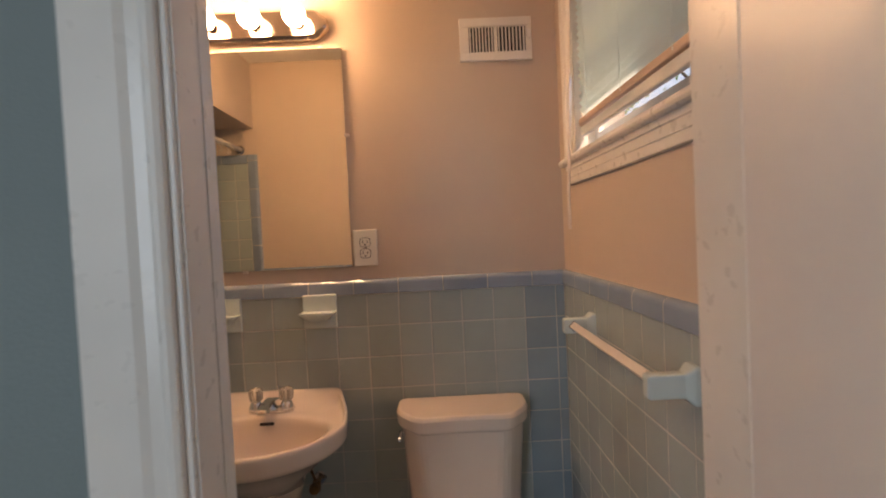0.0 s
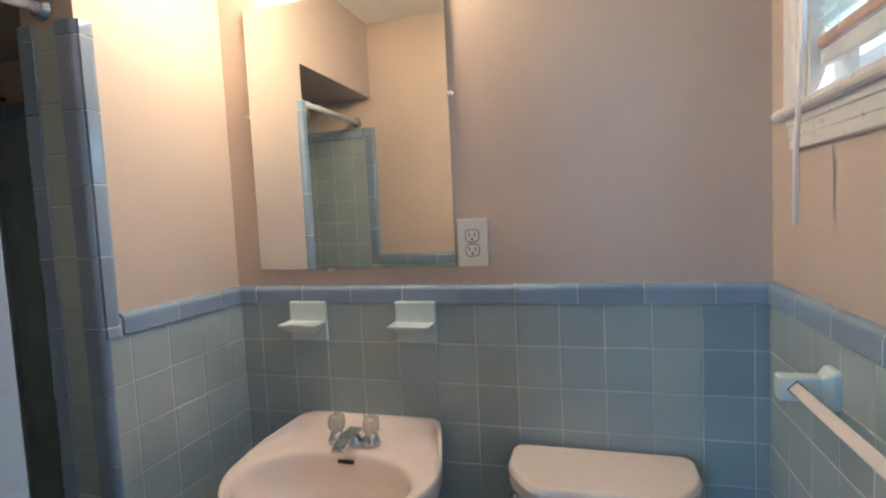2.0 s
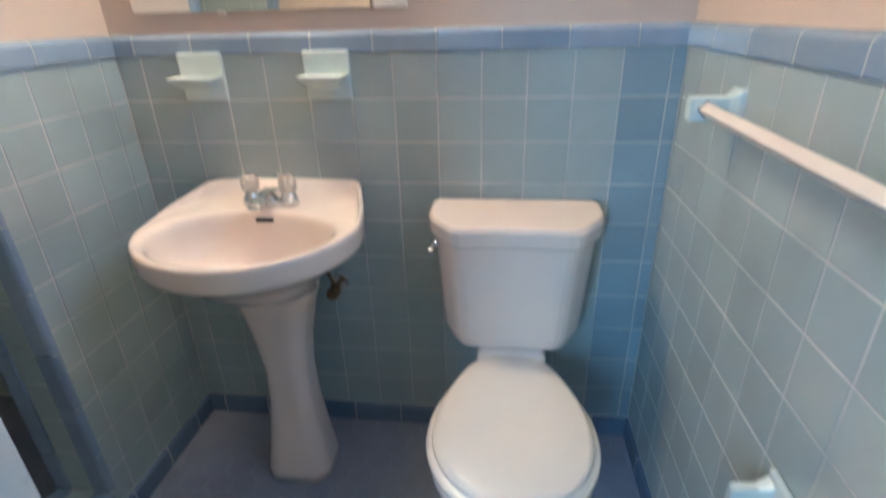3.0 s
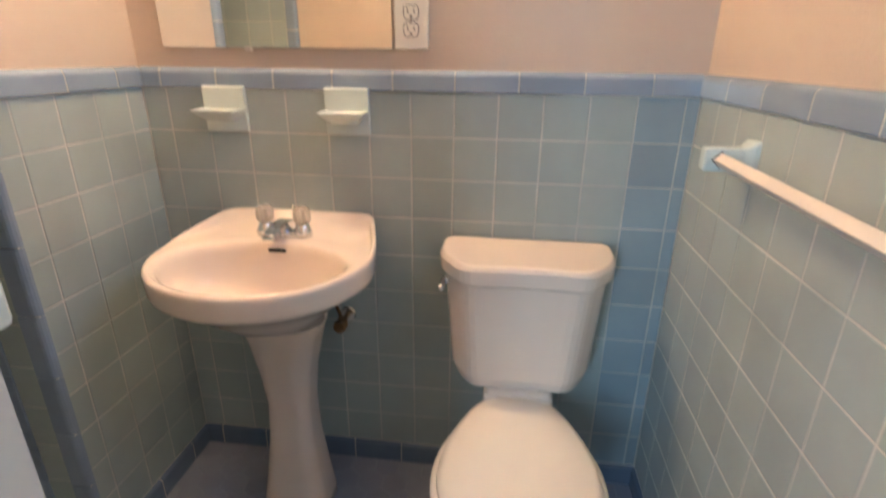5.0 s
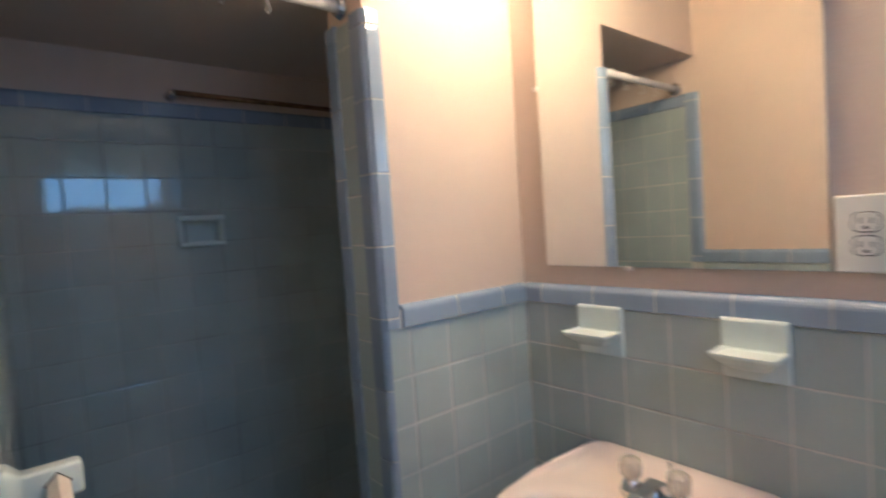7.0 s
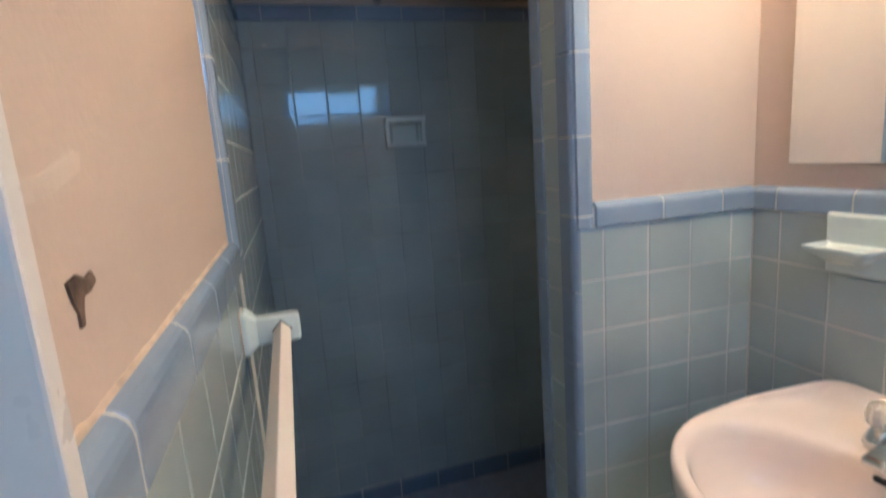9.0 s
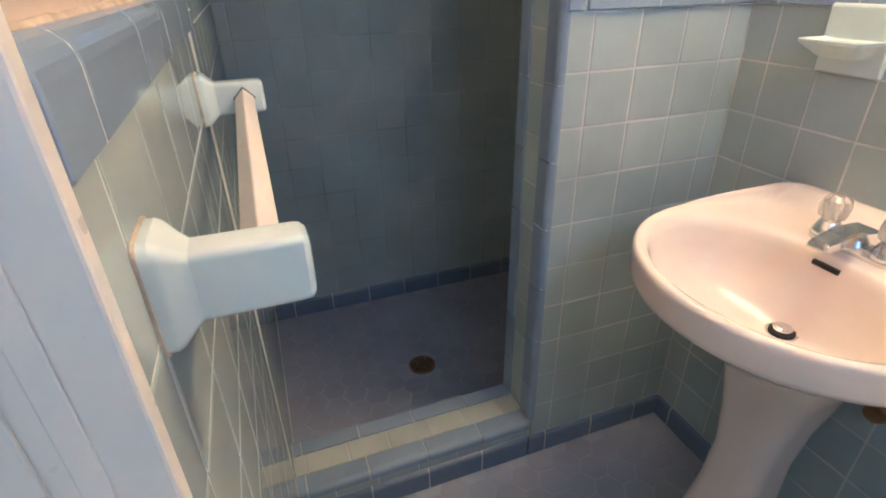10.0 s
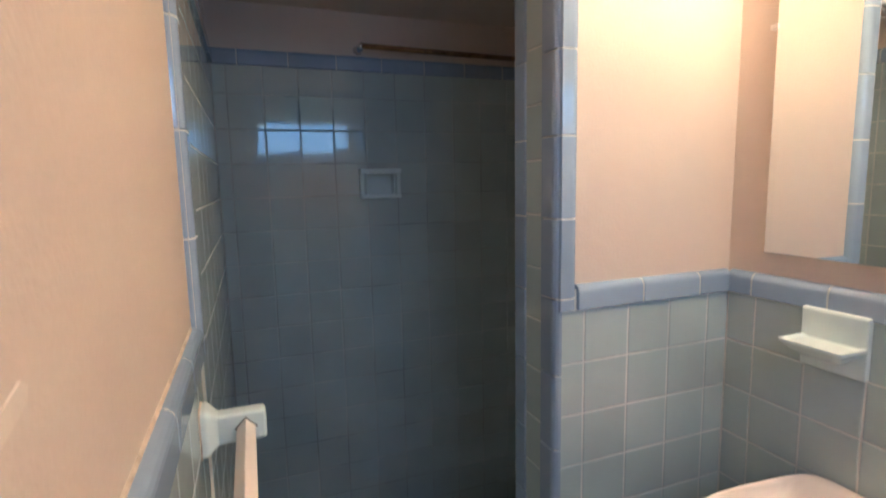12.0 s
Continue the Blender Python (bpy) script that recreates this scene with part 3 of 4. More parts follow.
tagged(link("drain_trap", bm, SLOT, smooth=True), "dark waste pipe behind the sink pedestal", "pipe")

# ---- toilet ----
TX = -0.38
toilet = thing("toilet", (TX, -0.35, 0), "pale two-piece porcelain toilet with its lid closed", "toilet")


def tank_ring(hx, yb, yf, z, cham):
    """Outline with a straight back, cut front corners and a slightly hollow front."""
    side = yf + cham * 1.4
    pts = [(TX + hx, side, 0.04), (TX + hx, yb, 0.034), (TX - hx, yb, 0.034), (TX - hx, side, 0.04), (TX - hx + cham, yf, 0.034), (TX - 0.05, yf + 0.009, 0.03),
           (TX + 0.05, yf + 0.009, 0.03), (TX + hx - cham, yf, 0.034)]
    return [(x, y, z) for x, y in round_poly(pts)]


bm = bmesh.new()
loft(bm, [tank_ring(0.125, -0.03, -0.19, 0.452, 0.05), tank_ring(0.172, -0.022, -0.205, 0.463, 0.055), tank_ring(0.182, -0.02, -0.21, 0.49, 0.058), tank_ring(0.202, -0.018, -0.217, 0.752, 0.062)])
under(link("tank", bm, PORC, bevel=0.008, seg=3), toilet)
bm = bmesh.new()
loft(bm, [tank_ring(0.203, -0.014, -0.222, 0.750, 0.066), tank_ring(0.214, -0.012, -0.231, 0.757, 0.068), tank_ring(0.216, -0.012, -0.232, 0.793, 0.068), tank_ring(0.210, -0.018, -0.226, 0.806, 0.068)])
under(link("tank_lid", bm, PORC, bevel=0.006, seg=3), toilet)
bm = bmesh.new()
tube(bm, [(TX - 0.186, -0.152, 0.736), (TX - 0.200, -0.152, 0.736)], [0.012, 0.011], 16)
tube(bm, [(TX - 0.199, -0.148, 0.737), (TX - 0.202, -0.165, 0.735), (TX - 0.203, -0.186, 0.732), (TX - 0.202, -0.200, 0.730)], [0.008, 0.0075, 0.0085, 0.005], 12)
under(link("flush_lever", bm, CHROME, smooth=True), toilet)


def egg(k, n, hw, front, back, z, narrow=0.088):
    """Elongated seat outline: round in front, drawing in to the hinge."""
    a = 2 * math.pi * k / n
    c, s_ = math.cos(a), math.sin(a)
    yc = -0.455
    if s_ <= 0:
        return (TX + hw * c, yc + (yc - front) * s_, z)
    y = yc + (back - yc) * (s_ ** 0.85)
    w = hw + (narrow - hw) * (s_ ** 2.0)
    ex = math.copysign(abs(c) ** 0.55, c) if s_ > 0.5 else c
    m = min(1, max(0, (s_ - 0.2) / 0.5))
    e = math.copysign(abs(c) ** (1 - 0.6 * m), c) if c else 0
    return (TX + w * e / 1.0, y, z)


M = 64
bm = bmesh.new()
loft(bm, [[egg(k, M, 0.180, -0.656, -0.19, 0.398) for k in range(M)], [egg(k, M, 0.186, -0.662, -0.18, 0.402) for k in range(M)], [egg(k, M, 0.186, -0.662, -0.18, 0.411) for k in range(M)], [egg(k, M, 0.177, -0.651, -0.19, 0.416) for k in range(M)]])
under(link("seat", bm, SEAT, smooth=True), toilet)
bm = bmesh.new()
loft(bm, [[egg(k, M, 0.170, -0.641, -0.18, 0.4165) for k in range(M)], [egg(k, M, 0.173, -0.645, -0.175, 0.420) for k in range(M)], [egg(k, M, 0.171, -0.643, -0.175, 0.430) for k in range(M)], [egg(k, M, 0.156, -0.624, -0.185, 0.4355) for k in range(M)], [egg(k, M, 0.10, -0.56, -0.25, 0.439) for k in range(M)]])
under(link("lid", bm, SEAT, smooth=True), toilet)
bm = bmesh.new()
loft(bm, [[egg(k, M, 0.095, -0.50, -0.12, 0.0, 0.095) for k in range(M)], [egg(k, M, 0.095, -0.50, -0.12, 0.03, 0.095) for k in range(M)], [egg(k, M, 0.085, -0.49, -0.10, 0.15, 0.09) for k in range(M)],
          [egg(k, M, 0.115, -0.55, -0.07, 0.26, 0.10) for k in range(M)], [egg(k, M, 0.160, -0.625, -0.12, 0.335, 0.085) for k in range(M)], [egg(k, M, 0.180, -0.668, -0.17, 0.375, 0.085) for k in range(M)], [egg(k, M, 0.180, -0.666, -0.17, 0.397, 0.085) for k in range(M)]])
under(link("bowl", bm, PORC, smooth=True), toilet)
under(boxes("bowl_deck", [(TX - 0.09, TX + 0.09, -0.2, -0.04, 0.38, 0.453)], PORC, bevel=0.02, seg=4), toilet)
for sx in (-0.07, 0.07):
    under(boxes("seat_hinge", [(TX + sx - 0.018, TX + sx + 0.018, -0.212, -0.185, 0.415, 0.438)], SEAT, bevel=0.005, seg=3), toilet)

# ---- towel bars ----


def towel_bar(a, b, out, label):
    """Two ceramic brackets on a wall at a and b, with a square bar set on edge between them; out is the way off the wall."""
    a, b, out = Vector(a), Vector(b), Vector(out)
    along = (b - a).normalized()
    up = Vector((0, 0, 1))
    ob = thing("towel_bar", tuple(a), label, "towel bar", "towel bars")
    for p in (a, b):
        bm = bmesh.new()
        sections = [(0.0, 0.024, 0.035), (0.007, 0.024, 0.035), (0.011, 0.0225, 0.033), (0.018, 0.017, 0.026), (0.023, 0.014, 0.0222), (0.080, 0.014, 0.0222), (0.084, 0.0135, 0.0217), (0.087, 0.0115, 0.0195), (0.088, 0.009, 0.017), (0.0881, 0.008, 0.016)]
        loft(bm, [[p + out * d + along * (x) + up * z for x, z, _ in rrect(0, 0, hx, hz, min(hx, hz) * 0.38, 0, 6)] for d, hx, hz in sections])
        bracket = under(link("bracket", bm, MINT, smooth=True, label="mint ceramic bracket"), ob)
        bracket.data.set_sharp_from_angle(angle=radians(24))
        if out.y:
            bm = bmesh.new()
            loft(bm, [[p + out * d + along * x + up * z for x, z, _ in rrect(0, 0, 0.0253, 0.0363, 0.009, 0, 4)] for d in (0.0, 0.002)])
            under(link("caulk", bm, CAULK, label="rusty caulk line"), ob)
    c = 0.0135
    for p, d in ((a, 1), (b, -1)):
        bm = bmesh.new()
        loft(bm, [[p + along * d * o + out * (0.060 + c * 1.16 * u) + up * c * 1.16 * v for u, v in ((1, 0), (0, 1), (-1, 0), (0, -1))] for o in (0.012, 0.0145)])
        under(link("bar_socket", bm, SLOT, label="dark gap round the bar end"), ob)
    bm = bmesh.new()
    loft(bm, [[p + out * (0.060 + c * u) + up * c * v for u, v in ((1, 0), (0, 1), (-1, 0), (0, -1))] for p in (a + along * 0.012, b - along * 0.012)])
    under(link("bar", bm, BARP, bevel=0.0015, label="square pale pinkish bar"), ob)
    return ob


towel_bar((0, -0.318, 1.086), (0, -0.888, 1.082), (-1, 0, 0), "pale square towel bar on mint ceramic brackets below the window")
towel_bar((-1.348, YS, 1.084), (-0.817, YS, 1.084), (0, 1, 0), "pale square towel bar on mint ceramic brackets beside the doorway")
tp = thing("toilet_paper_holder", (0, -0.78, 0.58), "mint ceramic toilet paper holder with an empty pale roller", "toilet paper holder")
under(boxes("plate", [(-0.012, 0.0, -0.865, -0.70, 0.515, 0.632)], MINT, bevel=0.005, seg=3), tp)
for y in (-0.862, -0.714):
    bm = bmesh.new()
    loft(bm, [[(x, y + q[0], 0.580 + q[1]) for q in rrect(0, 0, hx, hz, hx * 0.5, 0, 4)] for x, hx, hz in ((-0.01, 0.014, 0.04), (-0.03, 0.009, 0.028), (-0.062, 0.009, 0.024), (-0.066, 0.006, 0.02))])
    under(link("post", bm, MINT), tp)
bm = bmesh.new()
tube(bm, [(-0.048, -0.855, 0.578), (-0.048, -0.79, 0.578), (-0.048, -0.789, 0.578), (-0.048, -0.722, 0.578)], [0.011, 0.011, 0.0095, 0.0095], 16)
under(link("roller", bm, BARP), tp)

# ---- shower fittings ----
dish = thing("shower_soap_dish", (XB, -0.557, 1.43), "mint ceramic recessed soap dish in the shower wall", "soap dish")
under(boxes("rim", [(XB - 0.004, XB + 0.036, SY0, SY1, HZ1, SZ1), (XB - 0.004, XB + 0.030, SY0, SY1, SZ0, HZ0),
                    (XB - 0.004, XB + 0.022, SY0, HY0, HZ0, HZ1), (XB - 0.004, XB + 0.022, HY1, SY1, HZ0, HZ1)], MINT, bevel=0.003), dish)
under(boxes("recess", [(XB - 0.055, XB - 0.050, HY0, HY1, HZ0, HZ1), (XB - 0.050, XB - 0.004, HY0, HY0 + 0.003, HZ0, HZ1), (XB - 0.050, XB - 0.004, HY1 - 0.003, HY1, HZ0, HZ1),
                       (XB - 0.050, XB - 0.004, HY0 + 0.003, HY1 - 0.003, HZ0, HZ0 + 0.003), (XB - 0.050, XB - 0.004, HY0 + 0.003, HY1 - 0.003, HZ1 - 0.003, HZ1)], MINT), dish)

rod = thing("shower_rod", (-1.495, -0.78, 1.885), "white shower curtain rod with a few bare curtain hooks", "shower rod")
bm = bmesh.new()
tube(bm, [(-1.495, YS, 1.885), (-1.495, STUB, 1.885)], 0.0125, 16)
under(link("rod", bm, WHITE, smooth=True), rod)
for y, s in ((YS, 1), (STUB, -1)):
    bm = bmesh.new()
    tube(bm, [(-1.495, y, 1.885), (-1.495, y + s * 0.012, 1.885)], [0.026, 0.02], 20)
    under(link("flange", bm, CHROME), rod)
for y in (-0.62, -0.71, -0.83, -0.93):
    bm = bmesh.new()
    tube(bm, [(-1.495 + 0.015 * math.cos(radians(a)), y, 1.885 + 0.016 * math.sin(radians(a))) for a in range(-60, 241, 30)] + [(-1.498, y, 1.862), (-1.488, y, 1.845), (-1.496, y, 1.838), (-1.505, y, 1.846)], 0.0018, 8)
    under(link("curtain_hook", bm, WHITE, smooth=True), rod)

back_rod = thing("shower_wall_bar", (XB + 0.05, -0.35, 1.868), "thin dark metal bar high on the shower wall", "bar")
bm = bmesh.new()
tube(bm, [(XB + 0.055, -0.625, 1.878), (XB + 0.055, -0.0, 1.872)], 0.009, 12)
under(link("bar", bm, BRASS, smooth=True), back_rod)
bm = bmesh.new()
tube(bm, [(XB - TT, -0.625, 1.878), (XB + 0.06, -0.625, 1.878)], [0.016, 0.010], 12)
under(link("bracket", bm, CHROME, smooth=True), back_rod)

drain = thing("floor_drain", (-1.888, -0.62, 0.0), "round dark rusty floor drain in the shower", "drain")
bm = bmesh.new()
tube(bm, [(-1.888, -0.62, -0.004), (-1.888, -0.62, 0.003)], [0.05, 0.047], 32)
under(link("drain_plate", bm, BRASS), drain)
bm = bmesh.new()
for i in range(-3, 4):
    for j in range(-3, 4):
        if i * i + j * j < 11:
            box(bm, -1.888 + i * 0.011 - 0.0035, -1.888 + i * 0.011 + 0.0035, -0.62 + j * 0.011 - 0.0035, -0.62 + j * 0.011 + 0.0035, 0.002, 0.0036)
under(link("drain_holes", bm, SLOT), drain)["kind"] = "stuff"

# torn patch of wall beside the doorway
bm = bmesh.new()
pts = [(-0.806 + (a + 0.806) * 0.62, 1.280 + (b - 1.285) * 0.62) for a, b in ((-0.780, 1.299), (-0.800, 1.302), (-0.815, 1.296), (-0.830, 1.299), (-0.836, 1.290), (-0.822, 1.284), (-0.806, 1.283), (-0.801, 1.274), (-0.798, 1.262), (-0.791, 1.261), (-0.791, 1.274), (-0.785, 1.283))]
loft(bm, [[(x, y, z) for x, z in pts] for y in (YS - TT, YS - TT + 0.0015)])
tagged(link("torn_wall_patch", bm, PATCHM), "small brown torn patch in the beige wall beside the doorway", "wall damage")

bm = bmesh.new()
smear = [(-0.742, 1.325), (-0.790, 1.328), (-0.834, 1.340), (-0.837, 1.347), (-0.830, 1.351), (-0.788, 1.3385), (-0.742, 1.335)]
loft(bm, [[(x, y, z) for x, z in smear] for y in (YS - TT, YS - TT + 0.0008)])
tagged(link("filler_smear", bm, FILLER), "pale smear of wall filler on the beige wall beside the doorway", "wall damage")

ceiling_vent = thing("ceiling_vent", (-0.35, -0.75, CEILING), "white slotted ceiling vent", "vent")
under(boxes("vent_frame", [(-0.47, -0.23, -0.87, -0.85, CEILING - 0.012, CEILING), (-0.47, -0.23, -0.65, -0.63, CEILING - 0.012, CEILING), (-0.47, -0.45, -0.85, -0.65, CEILING - 0.012, CEILING), (-0.25, -0.23, -0.85, -0.65, CEILING - 0.012, CEILING)], WHITE, bevel=0.002), ceiling_vent)
for i in range(12):
    under(boxes("slat", [(-0.445 + i * 0.0165, -0.435 + i * 0.0165, -0.85, -0.65, CEILING - 0.010, CEILING - 0.001)], WHITE), ceiling_vent)
under(boxes("vent_back", [(-0.45, -0.25, -0.85, -0.65, CEILING - 0.001, CEILING + 0.001)], DUCT), ceiling_vent)

# ---- outdoors, through the window ----
ground = structure(boxes("ground", [(-400, 400, -400, 400, -0.9, -0.8)], GRASS), "lawn outside the window")
foundation = structure(boxes("foundation", [(XB - 0.15, 0.16, SOUTH - 0.004, 0.16, -0.8, -0.12), (-1.5, 1.1, -3.2, SOUTH - 0.004, -0.8, -0.12)], GROUT_S), "plain grey foundation under the house")
tree = thing("tree", (4.2, 1.2, -0.8), "leafy green tree outside the bathroom window", "tree")
bm = bmesh.new()
tube(bm, [(4.2, 1.2, -0.8), (4.25, 1.25, 1.2), (4.2, 1.2, 2.6), (4.3, 1.4, 3.6)], [0.16, 0.12, 0.09, 0.05], 10)
for a in range(6):
    t = a * 1.05
    tube(bm, [(4.22, 1.22, 1.6 + a * 0.25), (4.2 + 0.7 * math.cos(t), 1.2 + 0.8 * math.sin(t), 2.3 + a * 0.25), (4.2 + 1.1 * math.cos(t), 1.2 + 1.4 * math.sin(t), 2.8 + a * 0.25)], [0.05, 0.03, 0.015], 7)
under(link("trunk", bm, BARK), tree)
rng = random.Random(4)
verts, faces = [], []
for c in range(70):
    t, rr = rng.uniform(0, 6.28), rng.uniform(0.2, 1.6)
    cx, cy, cz = 4.2 + rr * 0.8 * math.cos(t), 1.2 + rr * 1.2 * math.sin(t), rng.uniform(1.2, 4.6)
    for i in range(60):
        p = Vector((cx + rng.gauss(0, 0.17), cy + rng.gauss(0, 0.17), cz + rng.gauss(0, 0.15)))
        u = Vector((rng.gauss(0, 1), rng.gauss(0, 1), rng.gauss(0, 1))).normalized()
        w = u.orthogonal().normalized()
        s = rng.uniform(0.035, 0.06)
        k0 = len(verts)
        verts += [p - u * s, p + w * s * 0.5, p + u * s, p - w * s * 0.5]
        faces.append((k0, k0 + 1, k0 + 2, k0 + 3))
me = bpy.data.meshes.new("crown")
me.from_pydata([tuple(v) for v in verts], [], faces)
me.materials.append(LEAF)
under(tagged(new("crown", me), kind="stuff"), tree)

tagged(copy_thing(tree, pose(3.9, 4.6, -0.8, 0, 0, 70)), "tall leafy green tree standing on the lawn")

# ---- tiles ----
GAP = 0.003
_tile_cache = {}


def tile_mesh(w, h, m, t=0.007):
    key = (round(w, 4), round(h, 4), m.name)
    if key not in _tile_cache:
        w2, h2 = w / 2 - GAP / 2, h / 2 - GAP / 2
        c = min(0.0022, w2 * 0.4, h2 * 0.4)
        vs = [(sx * w2, sy * h2, 0) for sx, sy in ((-1, -1), (1, -1), (1, 1), (-1, 1))]
        vs += [(sx * w2, sy * h2, t - 0.0013) for sx, sy in ((-1, -1), (1, -1), (1, 1), (-1, 1))]
        vs += [(sx * (w2 - c * 0.35), sy * (h2 - c * 0.35), t - 0.0004) for sx, sy in ((-1, -1), (1, -1), (1, 1), (-1, 1))]
        vs += [(sx * (w2 - c), sy * (h2 - c), t) for sx, sy in ((-1, -1), (1, -1), (1, 1), (-1, 1))]
        fs = [(12, 13, 14, 15)]
        for a in (0, 4, 8):
            fs += [(a + i, a + (i + 1) % 4, a + 4 + (i + 1) % 4, a + 4 + i) for i in range(4)]
        me = bpy.data.meshes.new("tile")
        me.from_pydata(vs, [], fs)
        me.materials.append(m)
        _tile_cache[key] = me
    return _tile_cache[key]


trng = random.Random(11)


def lay(parent, name, me, origin, u, v, n):
    m = Matrix(((u[0], v[0], n[0], origin[0]), (u[1], v[1], n[1], origin[1]), (u[2], v[2], n[2], origin[2]), (0, 0, 0, 1)))
    ob = new(name, me)
    ob.parent = parent
    ob.matrix_parent_inverse = parent.matrix_basis.inverted()
    ob.matrix_basis = m @ Euler((trng.gauss(0, 0.0022), trng.gauss(0, 0.0022), trng.gauss(0, 0.001))).to_matrix().to_4x4()
    return ob


def cuts(lo, hi, phase, pitch):
    """The joints between lo and hi, where one joint lies at phase."""
    k = math.ceil((lo + 0.012 - phase) / pitch)
    out = [lo]
    while phase + k * pitch < hi - 0.012:
        out.append(phase + k * pitch)
        k += 1
    return out + [hi]


def tiled(parent, origin, u, v, us, vs, m=TILE, name="tile", skip=None, other=None):
    """Lays tiles between the joints us and vs; the face's outer side lies 7 mm off the origin's plane."""
    o, u, v = Vector(origin), Vector(u), Vector(v)
    n = u.cross(v)
    for a0, a1 in zip(us, us[1:]):
        for b0, b1 in zip(vs, vs[1:]):
            ca, cb = (a0 + a1) / 2, (b0 + b1) / 2
            if skip and skip(ca, cb):
                continue
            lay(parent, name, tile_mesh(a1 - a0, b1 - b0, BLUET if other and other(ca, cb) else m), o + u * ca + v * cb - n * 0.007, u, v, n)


def grout_sheet(name, dims, parent, m=GROUT):
    g = boxes(name, dims, m)
    under(g, parent)
    return g


def cap_piece(parent, a, b, n, up, h=0.052, over=0.007, m=TRIM, name="trim_tile"):
    """Rounded trim tile from a to b along its base line on the tile face; n off the wall, up across its width."""
    a, b, n, up = Vector(a), Vector(b), Vector(n), Vector(up)
    u = (b - a).normalized()
    ln = (b - a).length - GAP
    prof = [(GAP / 2, -0.007), (GAP / 2, over - 0.0015), (GAP / 2 + 0.0015, over)]
    r = 0.016
    prof += [(h - r + r * math.sin(radians(t)), over - r + r * math.cos(radians(t))) for t in (0, 18, 36, 54, 72, 90)]
    prof += [(h, -0.008)]
    bm = bmesh.new()
    e = 0.0012

    def sec(t, inset):
        return [a + u * (GAP / 2 + t) + up * (p[0] + (inset if p[0] < h / 2 else -inset)) + n * (p[1] - (inset if p[1] > 0 else 0)) for p in prof]
    loft(bm, [sec(0, e), sec(e, 0), sec(ln - e, 0), sec(ln, e)])
    return under(link(name, bm, m), parent)


def cap_row(parent, cutlist, point, n, up, **k):
    h, over = k.get("h", 0.052) - 0.0006, k.get("over", 0.007) - 0.0006
    bm = bmesh.new()
    r = 0.0152
    prof = [(0.002, -0.0065), (0.002, over)] + [(h - r + r * math.sin(radians(t)), over - r + r * math.cos(radians(t))) for t in (0, 30, 60, 90)] + [(h, -0.0065)]
    for c in cutlist[1:-1]:
        p = Vector(point(c))
        u = (Vector(point(cutlist[-1])) - p).normalized()
        loft(bm, [[p + u * t + Vector(up) * a + Vector(n) * b for a, b in prof] for t in (-0.0014, 0.0014)])
    if len(cutlist) > 2:
        under(link("grout", bm, GROUT), parent)
    else:
        bm.free()
    for a, b in zip(cutlist, cutlist[1:]):
        cap_piece(parent, point(a), point(b), n, up, **k)


BASE = 0.075
vs_room = [BASE] + [Z1 - P * k for k in range(9, -1, -1)]
if vs_room[1] - BASE < 0.02:
    vs_room.pop(1)
vs_sh = cuts(BASE, TOP - 0.05, Z1, P)
# grout beds, 2 mm behind the tile faces
grout_sheet("grout", [(XIN - 0.2, 0.0, 0.001, TT, 0, CAP - 0.01)], wall_north)
grout_sheet("grout", [(XB, XIN, 0.001, TT, 0, TOP - 0.01)], wall_north, GROUT_S)
grout_sheet("grout", [(0.001, TT, YS, 0.0, 0, CAP - 0.01)], wall_east)
grout_sheet("grout", [(XW - TT, XW - 0.001, STUB + 0.01, 0.0, 0, CAP - 0.01), (XW - TT, XW - 0.002, STUB + 0.01, -0.415, 0, TOP - 0.01),
                      (XIN + 0.002, XW - 0.002, STUB + 0.002, STUB + TT, 0, TOP - 0.01), (XIN + 0.002, XIN + TT, STUB + 0.01, 0.0, 0, TOP - 0.01)], wall_west)
grout_sheet("grout", [(XB, DL, YS - TT, YS - 0.001, 0, CAP - 0.01), (XB, XW + 0.005, YS - TT, YS - 0.001, CAP - 0.01, TOP - 0.01)], wall_south)
grout_sheet("grout", around_dish(XB - TT, XB - 0.001, YS, 0.0, 0, TOP - 0.01), wall_shower, GROUT_S)

dishes = lambda x, z: z > Z1 - P and (-1.2365 < x < -1.12 or -0.908 < x < -0.79)
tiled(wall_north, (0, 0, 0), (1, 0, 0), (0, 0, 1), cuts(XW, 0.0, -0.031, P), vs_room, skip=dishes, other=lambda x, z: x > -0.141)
cap_row(wall_north, cuts(XW, 0.0, -0.112, 0.155), lambda x: (x, 0, Z1), (0, -1, 0), (0, 0, 1))
cap_row(wall_north, cuts(XW, 0.0, -0.112, 0.155), lambda x: (x, 0, 0), (0, -1, 0), (0, 0, 1), h=BASE, name="base_tile", m=BASEB)
tiled(wall_east, (0, 0, 0), (0, -1, 0), (0, 0, 1), [-c for c in cuts(YS, 0.0, -0.114, P)][::-1], vs_room)
cap_row(wall_east, cuts(YS, 0.0, -0.159, 0.157), lambda y: (0, y, Z1), (-1, 0, 0), (0, 0, 1))
cap_row(wall_east, cuts(YS, 0.0, -0.159, 0.157), lambda y: (0, y, 0), (-1, 0, 0), (0, 0, 1), h=BASE, name="base_tile", m=BASEB)
tiled(wall_west, (XW, 0, 0), (0, 1, 0), (0, 0, 1), cuts(STUB + 0.006, 0.0, -0.061, P), vs_room)
cap_row(wall_west, cuts(-0.41, 0.0, -0.092, 0.155), lambda y: (XW, y, Z1), (1, 0, 0), (0, 0, 1))
